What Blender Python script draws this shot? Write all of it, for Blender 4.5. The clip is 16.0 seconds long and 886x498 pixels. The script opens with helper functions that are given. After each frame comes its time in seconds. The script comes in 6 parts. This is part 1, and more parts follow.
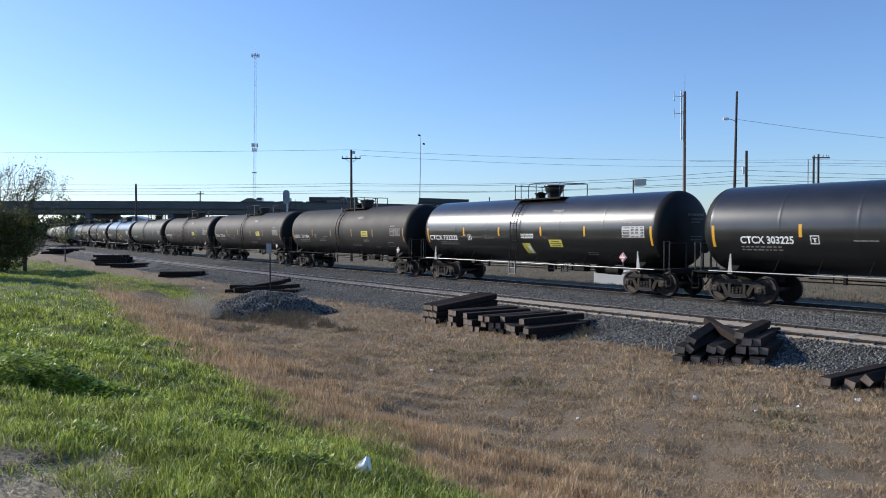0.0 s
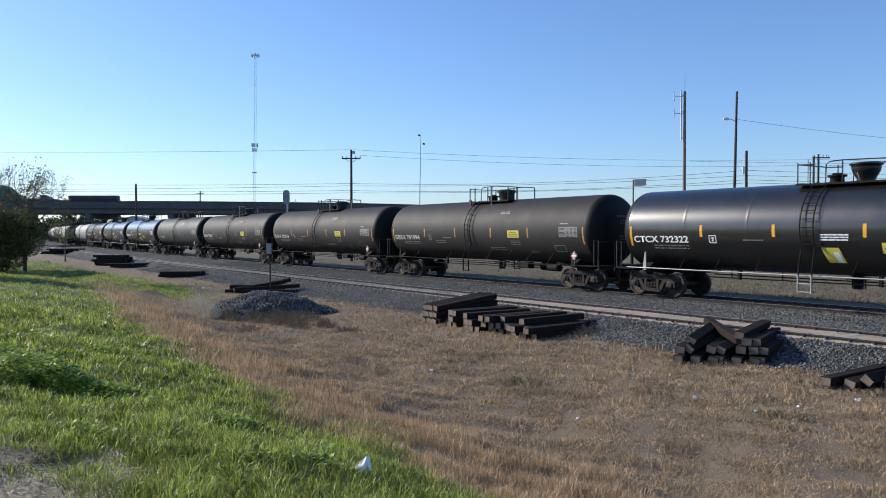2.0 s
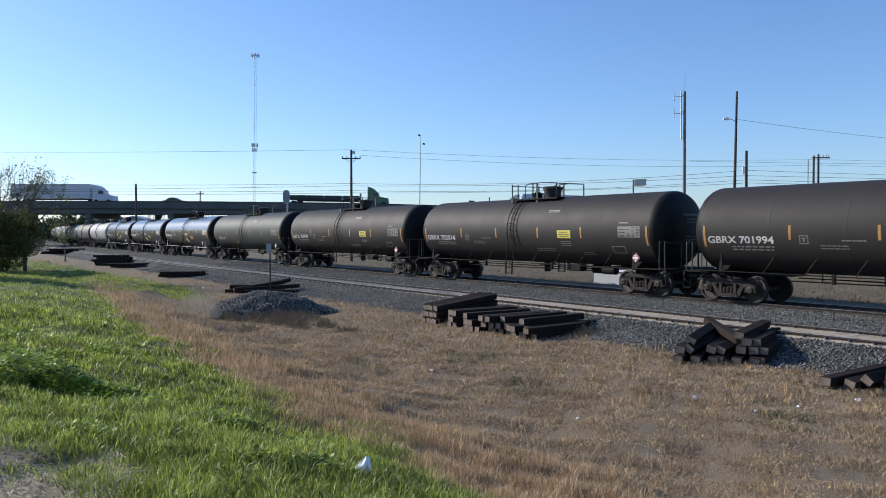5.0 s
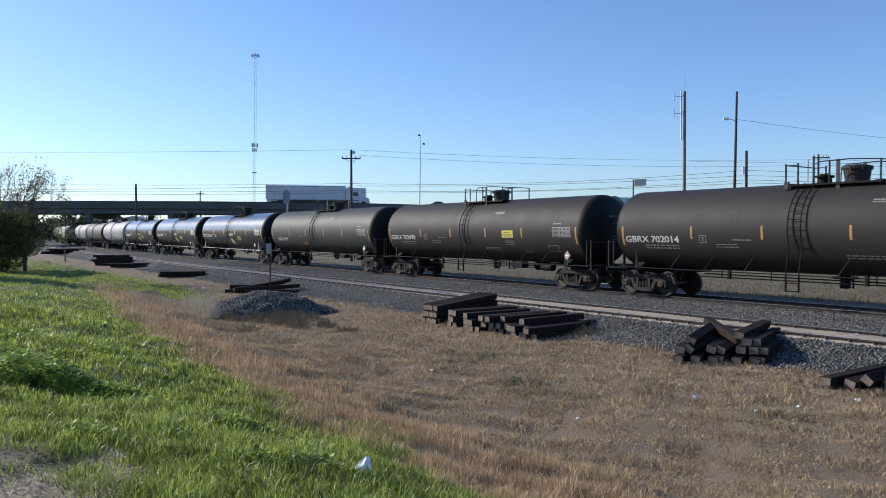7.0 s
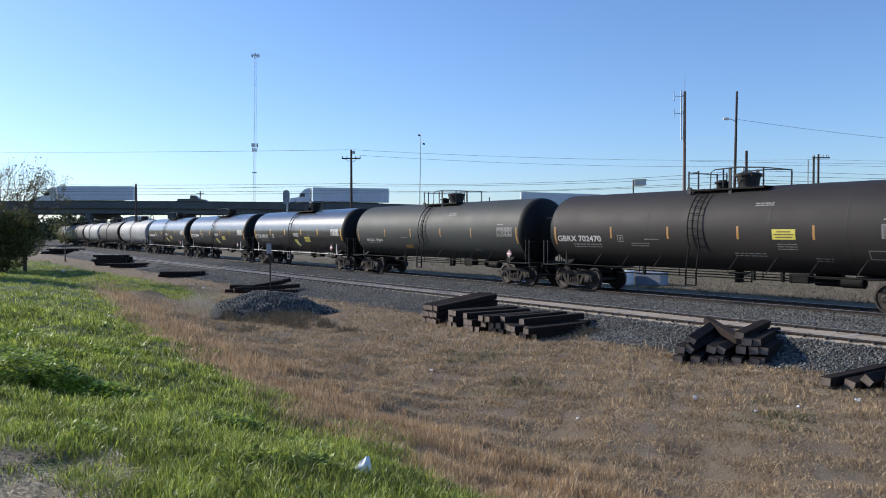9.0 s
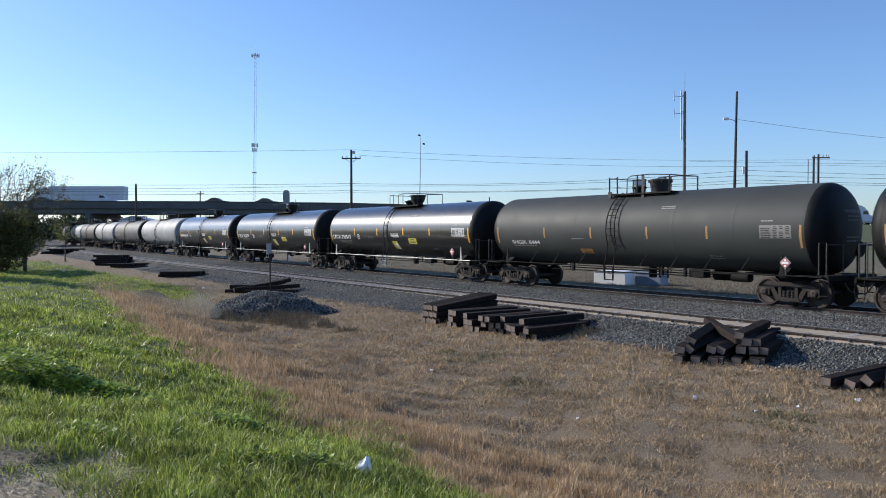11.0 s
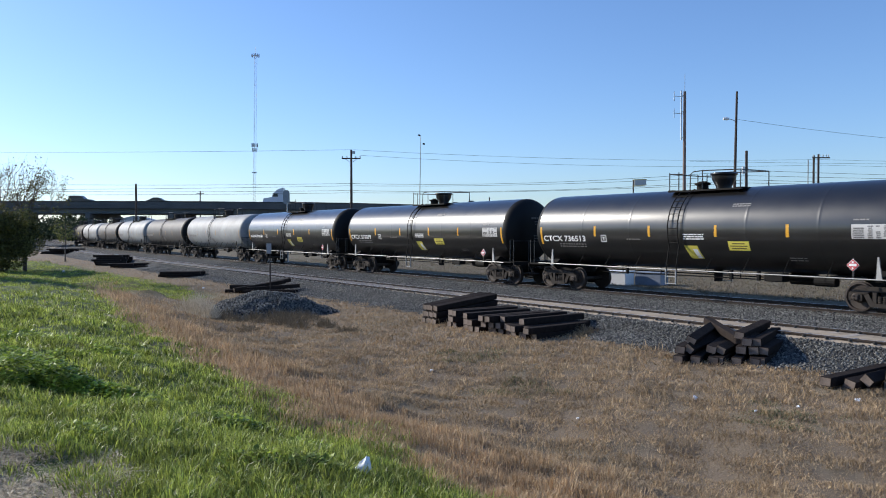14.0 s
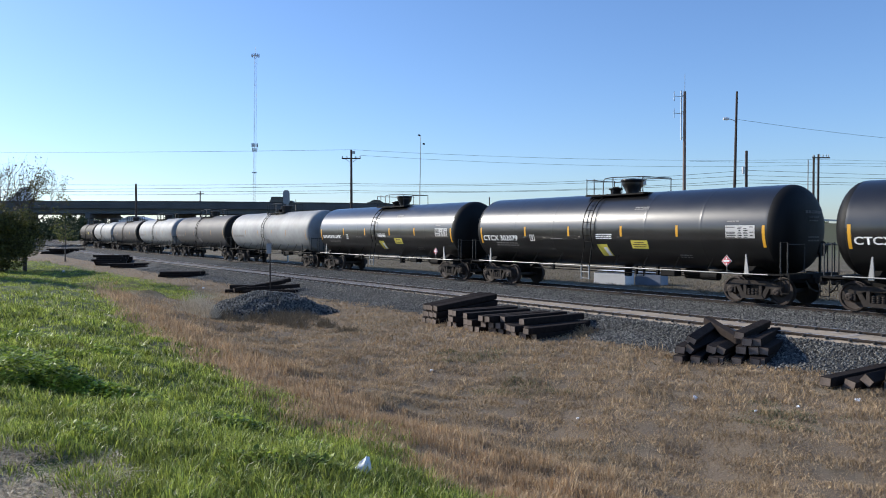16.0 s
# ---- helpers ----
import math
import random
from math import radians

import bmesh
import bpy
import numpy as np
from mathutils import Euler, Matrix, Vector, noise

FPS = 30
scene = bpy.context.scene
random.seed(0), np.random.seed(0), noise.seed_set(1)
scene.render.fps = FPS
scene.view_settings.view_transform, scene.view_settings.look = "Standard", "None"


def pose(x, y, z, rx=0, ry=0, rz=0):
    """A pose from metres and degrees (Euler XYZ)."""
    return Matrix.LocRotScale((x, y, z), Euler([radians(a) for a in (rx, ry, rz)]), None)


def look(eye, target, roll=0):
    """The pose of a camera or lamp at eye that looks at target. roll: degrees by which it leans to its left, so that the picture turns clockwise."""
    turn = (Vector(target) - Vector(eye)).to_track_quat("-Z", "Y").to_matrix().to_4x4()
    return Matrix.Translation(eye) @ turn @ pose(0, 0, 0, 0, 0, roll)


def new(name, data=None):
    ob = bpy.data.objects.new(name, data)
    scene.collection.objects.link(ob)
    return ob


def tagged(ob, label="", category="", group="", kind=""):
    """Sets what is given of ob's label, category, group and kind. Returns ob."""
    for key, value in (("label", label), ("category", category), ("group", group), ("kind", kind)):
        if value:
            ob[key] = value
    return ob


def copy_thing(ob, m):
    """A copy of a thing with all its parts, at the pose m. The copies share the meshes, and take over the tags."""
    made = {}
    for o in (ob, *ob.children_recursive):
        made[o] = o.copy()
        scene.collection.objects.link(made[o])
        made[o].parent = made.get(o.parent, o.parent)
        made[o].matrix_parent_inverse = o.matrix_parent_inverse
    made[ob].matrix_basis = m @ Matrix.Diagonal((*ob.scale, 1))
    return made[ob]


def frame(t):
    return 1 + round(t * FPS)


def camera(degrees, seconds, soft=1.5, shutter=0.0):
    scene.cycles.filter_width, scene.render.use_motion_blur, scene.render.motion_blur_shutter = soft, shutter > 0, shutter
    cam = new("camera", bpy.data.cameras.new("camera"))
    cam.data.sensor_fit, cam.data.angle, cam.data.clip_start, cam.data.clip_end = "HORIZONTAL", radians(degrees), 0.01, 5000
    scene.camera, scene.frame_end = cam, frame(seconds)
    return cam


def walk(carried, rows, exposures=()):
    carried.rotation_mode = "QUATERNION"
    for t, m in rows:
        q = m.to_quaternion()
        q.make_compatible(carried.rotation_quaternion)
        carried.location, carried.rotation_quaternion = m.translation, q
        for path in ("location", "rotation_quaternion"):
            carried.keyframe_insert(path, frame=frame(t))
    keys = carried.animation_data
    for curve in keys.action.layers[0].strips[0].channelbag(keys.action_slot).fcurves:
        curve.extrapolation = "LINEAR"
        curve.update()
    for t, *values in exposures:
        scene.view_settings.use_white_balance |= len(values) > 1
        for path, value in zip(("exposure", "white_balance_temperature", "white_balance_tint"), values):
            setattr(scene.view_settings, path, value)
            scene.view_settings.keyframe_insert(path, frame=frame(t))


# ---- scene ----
# The camera stands still on a grassy bank beside two railway tracks.
EYE_Z = 2.43                      # above the rail heads
cam = camera(58.32, 16.0, soft=0.95, shutter=0.12)
walk(cam, [(0.0, pose(0, 0, EYE_Z, 88.86, 0, 0)), (16.0, pose(0, 0, EYE_Z, 88.86, 0, 0))])

# ---- light ----
SUN_TO = Vector((-0.82, 0.36, 0.43)).normalized()
world = bpy.data.worlds.new("sky")
scene.world = world
world.use_nodes = True
wn = world.node_tree.nodes
sky = wn.new("ShaderNodeTexSky")
sky.sky_type = "NISHITA"
sky.sun_disc = False
sky.sun_elevation = math.asin(SUN_TO.z)
sky.sun_rotation = math.atan2(SUN_TO.x, SUN_TO.y)
sky.air_density, sky.dust_density, sky.ozone_density = 1.0, 0.45, 5.0
wn["Background"].inputs[1].default_value = 0.158
clear = wn.new("ShaderNodeMix")       # a clear winter sky, a little bluer
clear.data_type, clear.blend_type = "RGBA", "MULTIPLY"
clear.inputs[0].default_value = 1.0
clear.inputs[7].default_value = (0.93, 0.99, 1.14, 1)
world.node_tree.links.new(sky.outputs[0], clear.inputs[6])
world.node_tree.links.new(clear.outputs[2], wn["Background"].inputs[0])
sun_data = bpy.data.lights.new("sun", "SUN")
sun_data.energy, sun_data.angle, sun_data.color = 5.0, radians(0.53), (1.0, 0.94, 0.84)
sun = new("sun", sun_data)
sun.matrix_world = look((-60, 20, 60), Vector((-60, 20, 60)) - SUN_TO)
scene.view_settings.exposure = 0.0


# ---- materials ----
def mat(name, base, rough=0.6, metal=0.0, spread=0.25, grain=40.0, big=1.5, bump=0.2, depth=0.01, random_part=0.0, tint=None, coat=0.0, spec=0.5):
    """A surface with colour variation at two scales and a fine relief. tint: a second colour for stains."""
    m = bpy.data.materials.new(name)
    m.use_nodes = True
    t = m.node_tree
    n, l = t.nodes, t.links
    b = n["Principled BSDF"]
    geo = n.new("ShaderNodeTexCoord")
    na, nb = n.new("ShaderNodeTexNoise"), n.new("ShaderNodeTexNoise")
    na.inputs["Scale"].default_value, nb.inputs["Scale"].default_value = grain, big
    na.inputs["Detail"].default_value, nb.inputs["Detail"].default_value = 6, 5
    for q in (na, nb):
        l.new(geo.outputs["Object"], q.inputs["Vector"])
    mix = n.new("ShaderNodeMix")
    mix.data_type = "RGBA"
    lo = tint or [c * (1 - spread) for c in base]
    mix.inputs[6].default_value = (*lo, 1)
    mix.inputs[7].default_value = (*[min(1, c * (1 + spread)) for c in base], 1)
    add = n.new("ShaderNodeMath")
    add.operation = "MULTIPLY_ADD"
    l.new(na.outputs["Fac"], add.inputs[0])
    add.inputs[1].default_value = 0.7
    sub = n.new("ShaderNodeMath")
    sub.operation = "MULTIPLY_ADD"
    l.new(nb.outputs["Fac"], sub.inputs[0])
    sub.inputs[1].default_value, sub.inputs[2].default_value = 1.3, -0.5
    l.new(sub.outputs[0], add.inputs[2])
    last = add.outputs[0]
    if random_part:
        info = n.new("ShaderNodeObjectInfo")
        r = n.new("ShaderNodeMath")
        r.operation = "MULTIPLY_ADD"
        l.new(info.outputs["Random"], r.inputs[0])
        r.inputs[1].default_value = random_part
        l.new(last, r.inputs[2])
        last = r.outputs[0]
    l.new(last, mix.inputs[0])
    l.new(mix.outputs[2], b.inputs["Base Color"])
    rr = n.new("ShaderNodeMath")
    rr.operation = "MULTIPLY_ADD"
    l.new(na.outputs["Fac"], rr.inputs[0])
    rr.inputs[1].default_value, rr.inputs[2].default_value = 0.2, rough - 0.1
    l.new(rr.outputs[0], b.inputs["Roughness"])
    b.inputs["Metallic"].default_value = metal
    b.inputs["Coat Weight"].default_value, b.inputs["Coat Roughness"].default_value = coat, 0.16
    b.inputs["Coat IOR"].default_value = 1.6
    b.inputs["Specular IOR Level"].default_value = spec
    if bump:
        bp = n.new("ShaderNodeBump")
        bp.inputs["Strength"].default_value, bp.inputs["Distance"].default_value = bump, depth
        l.new(na.outputs["Fac"], bp.inputs["Height"])
        l.new(bp.outputs[0], b.inputs["Normal"])
    return m


def blades(name, low, high, rough=0.6, through_light=0.25, patches=1.6, uneven=0.25):
    """Grass or leaves: each island its own shade, some light passing through."""
    m = bpy.data.materials.new(name)
    m.use_nodes = True
    t = m.node_tree
    n, l = t.nodes, t.links
    b = n["Principled BSDF"]
    g = n.new("ShaderNodeNewGeometry")
    mix = n.new("ShaderNodeMix")
    mix.data_type = "RGBA"
    mix.inputs[6].default_value, mix.inputs[7].default_value = (*low, 1), (*high, 1)
    l.new(g.outputs["Random Per Island"], mix.inputs[0])
    # plants grow paler and darker in patches
    co, patch, span = n.new("ShaderNodeTexCoord"), n.new("ShaderNodeTexNoise"), n.new("ShaderNodeMapRange")
    patch.inputs["Scale"].default_value, patch.inputs["Detail"].default_value = patches, 4
    l.new(co.outputs["Object"], patch.inputs["Vector"])
    l.new(patch.outputs["Fac"], span.inputs[0])
    span.inputs[1].default_value, span.inputs[2].default_value = 0.33, 0.67
    span.inputs[3].default_value, span.inputs[4].default_value = 1 - uneven, 1 + uneven
    tone = n.new("ShaderNodeMix")
    tone.data_type, tone.blend_type = "RGBA", "MULTIPLY"
    tone.inputs[0].default_value = 1.0
    l.new(mix.outputs[2], tone.inputs[6])
    l.new(span.outputs[0], tone.inputs[7])
    l.new(tone.outputs[2], b.inputs["Base Color"])
    b.inputs["Roughness"].default_value = rough
    tr = n.new("ShaderNodeBsdfTranslucent")
    l.new(tone.outputs[2], tr.inputs[0])
    ms = n.new("ShaderNodeMixShader")
    ms.inputs[0].default_value = through_light
    l.new(b.outputs[0], ms.inputs[1])
    l.new(tr.outputs[0], ms.inputs[2])
    l.new(ms.outputs[0], n["Material Output"].inputs[0])
    return m


M = {
    "tank_black": mat("glossy_black_paint", (0.0105, 0.010, 0.0095), 0.37, spread=0.3, grain=1.5, big=0.5, bump=0.0, coat=0.6, spec=0.5),
    "tank_brown": mat("weathered_brown_black_paint", (0.031, 0.0265, 0.0245), 0.64, spread=0.22, grain=1.1, big=0.4, bump=0.0, spec=0.3),
    "tank_olive": mat("weathered_grey_green_paint", (0.048, 0.051, 0.047), 0.6, spread=0.2, grain=1.1, big=0.4, bump=0.0, spec=0.3),
    "tank_white": mat("dirty_white_paint", (0.34, 0.345, 0.345), 0.6, spread=0.25, grain=3, big=0.5, bump=0.0, tint=(0.19, 0.19, 0.185)),
    "tank_grey": mat("weathered_grey_paint", (0.085, 0.080, 0.077), 0.62, spread=0.3, grain=3, big=0.6, bump=0.0),
    "end_black": mat("flat_black", (0.006, 0.006, 0.006), 0.6, spread=0.4, grain=8, big=1, bump=0.05, spec=0.25),
    "under": mat("grimy_black_steel", (0.010, 0.009, 0.008), 0.75, spec=0.2, spread=0.5, grain=20, big=3, bump=0.4),
    "cast": mat("dusty_rusted_cast_steel", (0.042, 0.035, 0.030), 0.85, spec=0.2, spread=0.5, grain=18, big=4, bump=0.4),
    "wheel": mat("rusted_wheel_steel", (0.04, 0.028, 0.022), 0.7, 0.1, spread=0.5, grain=14, big=5, bump=0.3),
    "rail_side": mat("rusted_rail", (0.045, 0.033, 0.026), 0.85, 0.0, spread=0.4, grain=30, big=3, bump=0.3),
    "rail_head": mat("worn_rail_head", (0.80, 0.78, 0.74), 0.42, 1.0, spread=0.15, grain=30, big=2, bump=0.1),
    "pale_rail": mat("pale_steel_handrail", (0.40, 0.39, 0.37), 0.45, 0.1, spread=0.2, grain=10, big=2, bump=0.05),
    "mark": mat("white_lettering", (0.80, 0.80, 0.78), 0.5, spread=0.06, grain=60, bump=0.0),
    "mark_dim": mat("faded_grey_lettering", (0.21, 0.20, 0.19), 0.6, spread=0.3, grain=40, bump=0.0),
    "amber": mat("amber_reflective_tape", (0.75, 0.38, 0.03), 0.4, spread=0.1, grain=50, bump=0.0),
    "amber_old": mat("faded_amber_tape", (0.42, 0.22, 0.06), 0.6, spread=0.3, grain=50, bump=0.0),
    "yellow": mat("yellow_sign_face", (0.66, 0.57, 0.10), 0.45, spread=0.1, grain=50, bump=0.0),
    "red": mat("red_placard", (0.55, 0.05, 0.06), 0.45, spread=0.1, grain=50, bump=0.0),
    "girder": mat("dark_concrete_girder", (0.13, 0.14, 0.14), 0.85, spread=0.3, grain=6, big=0.3, bump=0.2),
    "tie_conc": mat("dusty_concrete_tie", (0.36, 0.31, 0.26), 0.85, spread=0.2, grain=25, big=3, bump=0.3, random_part=0.3),
    "tie_wood": mat("creosoted_timber", (0.022, 0.016, 0.013), 0.9, spec=0.15, spread=0.6, grain=30, big=6, bump=0.6, depth=0.02, random_part=0.4),
    "tie_end": mat("weathered_tie_end_grain", (0.135, 0.105, 0.085), 0.85, spread=0.5, grain=30, big=9, bump=0.5, depth=0.02, random_part=0.4),
    "stone": mat("blue_grey_ballast_stone", (0.07, 0.072, 0.073), 0.9, spread=0.5, grain=60, big=9, bump=0.3),
    "pole": mat("weathered_pole_timber", (0.07, 0.05, 0.04), 0.9, spread=0.4, grain=20, big=2, bump=0.4),
    "pole_pale": mat("brown_steel_pole", (0.22, 0.15, 0.12), 0.7, spread=0.3, grain=10, big=1, bump=0.1),
    "metal": mat("galvanised_steel", (0.42, 0.43, 0.44), 0.45, 0.7, spread=0.15, grain=20, big=2, bump=0.1),
    "dark_metal": mat("dark_painted_steel", (0.03, 0.03, 0.03), 0.5, 0.2, spread=0.3, grain=20, bump=0.1),
    "wire": mat("black_cable", (0.02, 0.02, 0.022), 0.6, spread=0.2, bump=0.0),
    "white": mat("white_painted_panel", (0.78, 0.78, 0.76), 0.5, spread=0.06, grain=8, big=1, bump=0.05),
    "truck_green": mat("green_truck_paint", (0.03, 0.13, 0.07), 0.35, spread=0.1, grain=8, bump=0.0, coat=0.4),
    "car_dark": mat("dark_car_paint", (0.02, 0.022, 0.026), 0.25, spread=0.1, grain=8, bump=0.0, coat=0.5),
    "car_silver": mat("silver_car_paint", (0.45, 0.46, 0.47), 0.3, 0.6, spread=0.06, grain=8, bump=0.0, coat=0.5),
    "rubber": mat("tyre_rubber", (0.02, 0.02, 0.02), 0.85, spread=0.3, bump=0.2),
    "glass": mat("dark_window_glass", (0.02, 0.025, 0.03), 0.08, spread=0.05, bump=0.0),
    "bark": mat("grey_brown_bark", (0.10, 0.08, 0.065), 0.9, spread=0.4, grain=25, big=4, bump=0.6, depth=0.02),
    "bag": mat("crumpled_white_plastic", (0.82, 0.84, 0.88), 0.4, spread=0.06, grain=20, bump=0.3),
    "green_grass": blades("fresh_green_grass", (0.06, 0.10, 0.012), (0.51, 0.57, 0.12), 0.45, 0.42, 2.2, 0.35),
    "weed": blades("broad_green_weed_leaf", (0.11, 0.18, 0.018), (0.48, 0.58, 0.08), 0.5, 0.40, 3.0, 0.35),
    "dry_grass": blades("dry_straw_grass", (0.36, 0.24, 0.13), (0.66, 0.48, 0.29), 0.8, 0.25),
    "grey_grass": blades("grey_brown_dead_grass", (0.30, 0.21, 0.12), (0.55, 0.405, 0.24), 0.85, 0.2, 0.9, 0.25),
    "leaf": blades("dull_olive_leaf", (0.045, 0.05, 0.012), (0.21, 0.19, 0.05), 0.6, 0.22, 0.9, 0.25),
    "far_leaf": blades("distant_green_leaf", (0.03, 0.05, 0.02), (0.07, 0.09, 0.04), 0.8, 0.1),
}


# ---- building helpers ----
def part(name, bm, material, parent=None, label="", smooth=False):
    me = bpy.data.meshes.new(name)
    bm.to_mesh(me)
    bm.free()
    for mm in (material if isinstance(material, (list, tuple)) else (material,)):
        me.materials.append(mm)
    if smooth:
        me.polygons.foreach_set("use_smooth", [True] * len(me.polygons))
    ob = new(name, me)
    if parent is not None:
        ob.parent = parent
    if label:
        tagged(ob, label)
    return ob


def thing(name, label, category, group="", m=None, kind=""):
    ob = new(name)
    ob.empty_display_size = 0.2
    tagged(ob, label, category, group, kind)
    if m is not None:
        ob.matrix_basis = m
    return ob


def box(bm, c, s, rot=None, bevel=0.0, mi=0):
    r = bmesh.ops.create_cube(bm, size=1.0)
    m = Matrix.Translation(c) @ (rot.to_4x4() if rot is not None else Matrix()) @ Matrix.Diagonal((*s, 1))
    bmesh.ops.transform(bm, matrix=m, verts=r["verts"])
    if bevel:
        es = list({e for v in r["verts"] for e in v.link_edges})
        bmesh.ops.bevel(bm, geom=es, offset=bevel, segments=1, affect="EDGES")
    elif mi:
        for f in {f for v in r["verts"] for f in v.link_faces}:
            f.material_index = mi
    return bm


def rod(bm, a, b, r, seg=8, r2=None, caps=True):
    a, b = Vector(a), Vector(b)
    d = b - a
    m = Matrix.Translation((a + b) / 2) @ d.to_track_quat("Z", "Y").to_matrix().to_4x4()
    bmesh.ops.create_cone(bm, cap_ends=caps, segments=seg, radius1=r, radius2=r if r2 is None else r2, depth=d.length, matrix=m)
    return bm


def pipe(bm, pts, r, seg=6):
    """One bent tube through the points."""
    pts = [Vector(p) for p in pts]
    rings = []
    side = None
    for i, p in enumerate(pts):
        d = (pts[min(i + 1, len(pts) - 1)] - pts[max(i - 1, 0)]).normalized()
        if side is None:
            side = d.orthogonal().normalized()
        side = (side - d * side.dot(d)).normalized()
        up = d.cross(side)
        rings.append([bm.verts.new(p + (side * math.cos(2 * math.pi * k / seg) + up * math.sin(2 * math.pi * k / seg)) * r) for k in range(seg)])
    for p, q in zip(rings, rings[1:]):
        for k in range(seg):
            bm.faces.new((p[k], p[(k + 1) % seg], q[(k + 1) % seg], q[k]))
    bm.faces.new(rings[0][::-1])
    bm.faces.new(rings[-1])
    return bm


def lathe(bm, prof, seg=48, axis="x", origin=(0, 0, 0), close=False):
    """Turns (along, radius) pairs about an axis."""
    rings = []
    o = Vector(origin)
    for a, r in prof:
        ring = []
        for i in range(seg):
            t = 2 * math.pi * i / seg
            c, s = r * math.cos(t), r * math.sin(t)
            v = (a, c, s) if axis == "x" else (c, a, s) if axis == "y" else (c, s, a)
            ring.append(bm.verts.new(o + Vector(v)))
        rings.append(ring)
    for p, q in zip(rings, rings[1:]):
        for i in range(seg):
            j = (i + 1) % seg
            bm.faces.new((p[i], p[j], q[j], q[i]))
    if close:
        bm.faces.new(rings[0])
        bm.faces.new(rings[-1])
    bmesh.ops.recalc_face_normals(bm, faces=bm.faces[:])
    return bm


def prism(bm, outline, y0, y1, m=None):
    """An outline in x and z, carried from y0 to y1."""
    a = [bm.verts.new((x, y0, z)) for x, z in outline]
    b = [bm.verts.new((x, y1, z)) for x, z in outline]
    bm.faces.new(a)
    bm.faces.new(b[::-1])
    k = len(a)
    for i in range(k):
        j = (i + 1) % k
        bm.faces.new((a[i], b[i], b[j], a[j]))
    if m is not None:
        bmesh.ops.transform(bm, matrix=m, verts=a + b)
    bmesh.ops.recalc_face_normals(bm, faces=bm.faces[:])
    return bm


def sheet_mesh(name, verts, faces, material, smooth=False):
    me = bpy.data.meshes.new(name)
    verts, faces = np.asarray(verts, np.float32), np.asarray(faces, np.int32)
    k = faces.shape[1]
    me.vertices.add(len(verts))
    me.vertices.foreach_set("co", verts.ravel())
    me.loops.add(faces.size)
    me.loops.foreach_set("vertex_index", faces.ravel())
    me.polygons.add(len(faces))
    me.polygons.foreach_set("loop_start", np.arange(0, faces.size, k, dtype=np.int32))
    me.polygons.foreach_set("loop_total", np.full(len(faces), k, np.int32))
    if smooth:
        me.polygons.foreach_set("use_smooth", np.ones(len(faces), bool))
    me.update(calc_edges=True)
    me.validate()
    me.materials.append(material)
    return new(name, me)


# ---- the plan ----
ALONG = 0.61314                   # the tracks run this far to the left of straight ahead, in radians
CURVE_S, CURVE_R = 10.0, 2007.0   # and bend gently from here on
TRAIN_D, NEAR_D = 25.55, 19.03    # the two track centres, beside the camera
UX, UY, NX, NY = -math.sin(ALONG), math.cos(ALONG), math.cos(ALONG), math.sin(ALONG)


def plan(s, d):
    """World x, y and heading of the place s along the train's track and d beside the camera."""
    s, d = np.asarray(s, float), np.asarray(d, float)
    a = np.clip((s - CURVE_S) / CURVE_R, 0, 0.75)
    past = np.where(a >= 0.75, s - CURVE_S - 0.75 * CURVE_R, 0.0)
    r = CURVE_R + TRAIN_D - d
    along = np.where(s < CURVE_S, s, CURVE_S + r * np.sin(a)) + past * np.cos(a)
    beside = np.where(s < CURVE_S, d, d + r * (1 - np.cos(a))) + past * np.sin(a)
    return along * UX + beside * NX, along * UY + beside * NY, a


def on_plan(s, d, z, turn=0.0):
    """A pose with x against the train's run from far to near, y away from the camera."""
    x, y, a = plan(s, d)
    h = math.degrees(math.atan2(-UY, -UX)) - math.degrees(float(a))
    return pose(float(x), float(y), z, 0, 0, h + turn)


# where the bank is cut into a low scarp further along
def scarp(s, d):
    on = np.clip((s - 33) / 6, 0, 1) * np.clip((72 - s) / 10, 0, 1) * np.clip((14 - d) / 4, 0, 1)
    edge = np.interp(s, (33, 40, 60, 75), (10.4, 9.7, 9.0, 8.2)) + 0.12 * np.sin(s * 1.9) + 0.08 * np.sin(s * 4.3)
    return on * 0.55 * (np.clip((d - edge + 2.8) / 2.4, 0, 1) - np.clip((d - edge + 0.4) / 0.4, 0, 1))


GROUND_D = (-400, -40, -12, -3, 0, 2.4, 3.6, 5.2, 7.2, 8.6, 12, 15.2, 16.2, 17.4, 17.95, 20.4, 21.2, 22.6, 23.6, 29.5, 30.9, 32, 3000)
GROUND_Z = (1.5, 1.5, 1.15, 0.92, 0.85, 0.62, 0.36, -0.06, -0.52, -0.62, -0.60, -0.57, -0.54, -0.40, -0.11, -0.10, -0.2, -0.2, -0.12, -0.12, -0.5, -0.6, -0.6)


def bank(s, d):
    """Distance beside the camera, drawn in where the bank widens further along."""
    return d - np.interp(s, (10, 20, 26, 42, 60), (0, 0.9, 1.9, 3.5, 4.0)) * np.clip((14 - d) / 4, 0, 1)


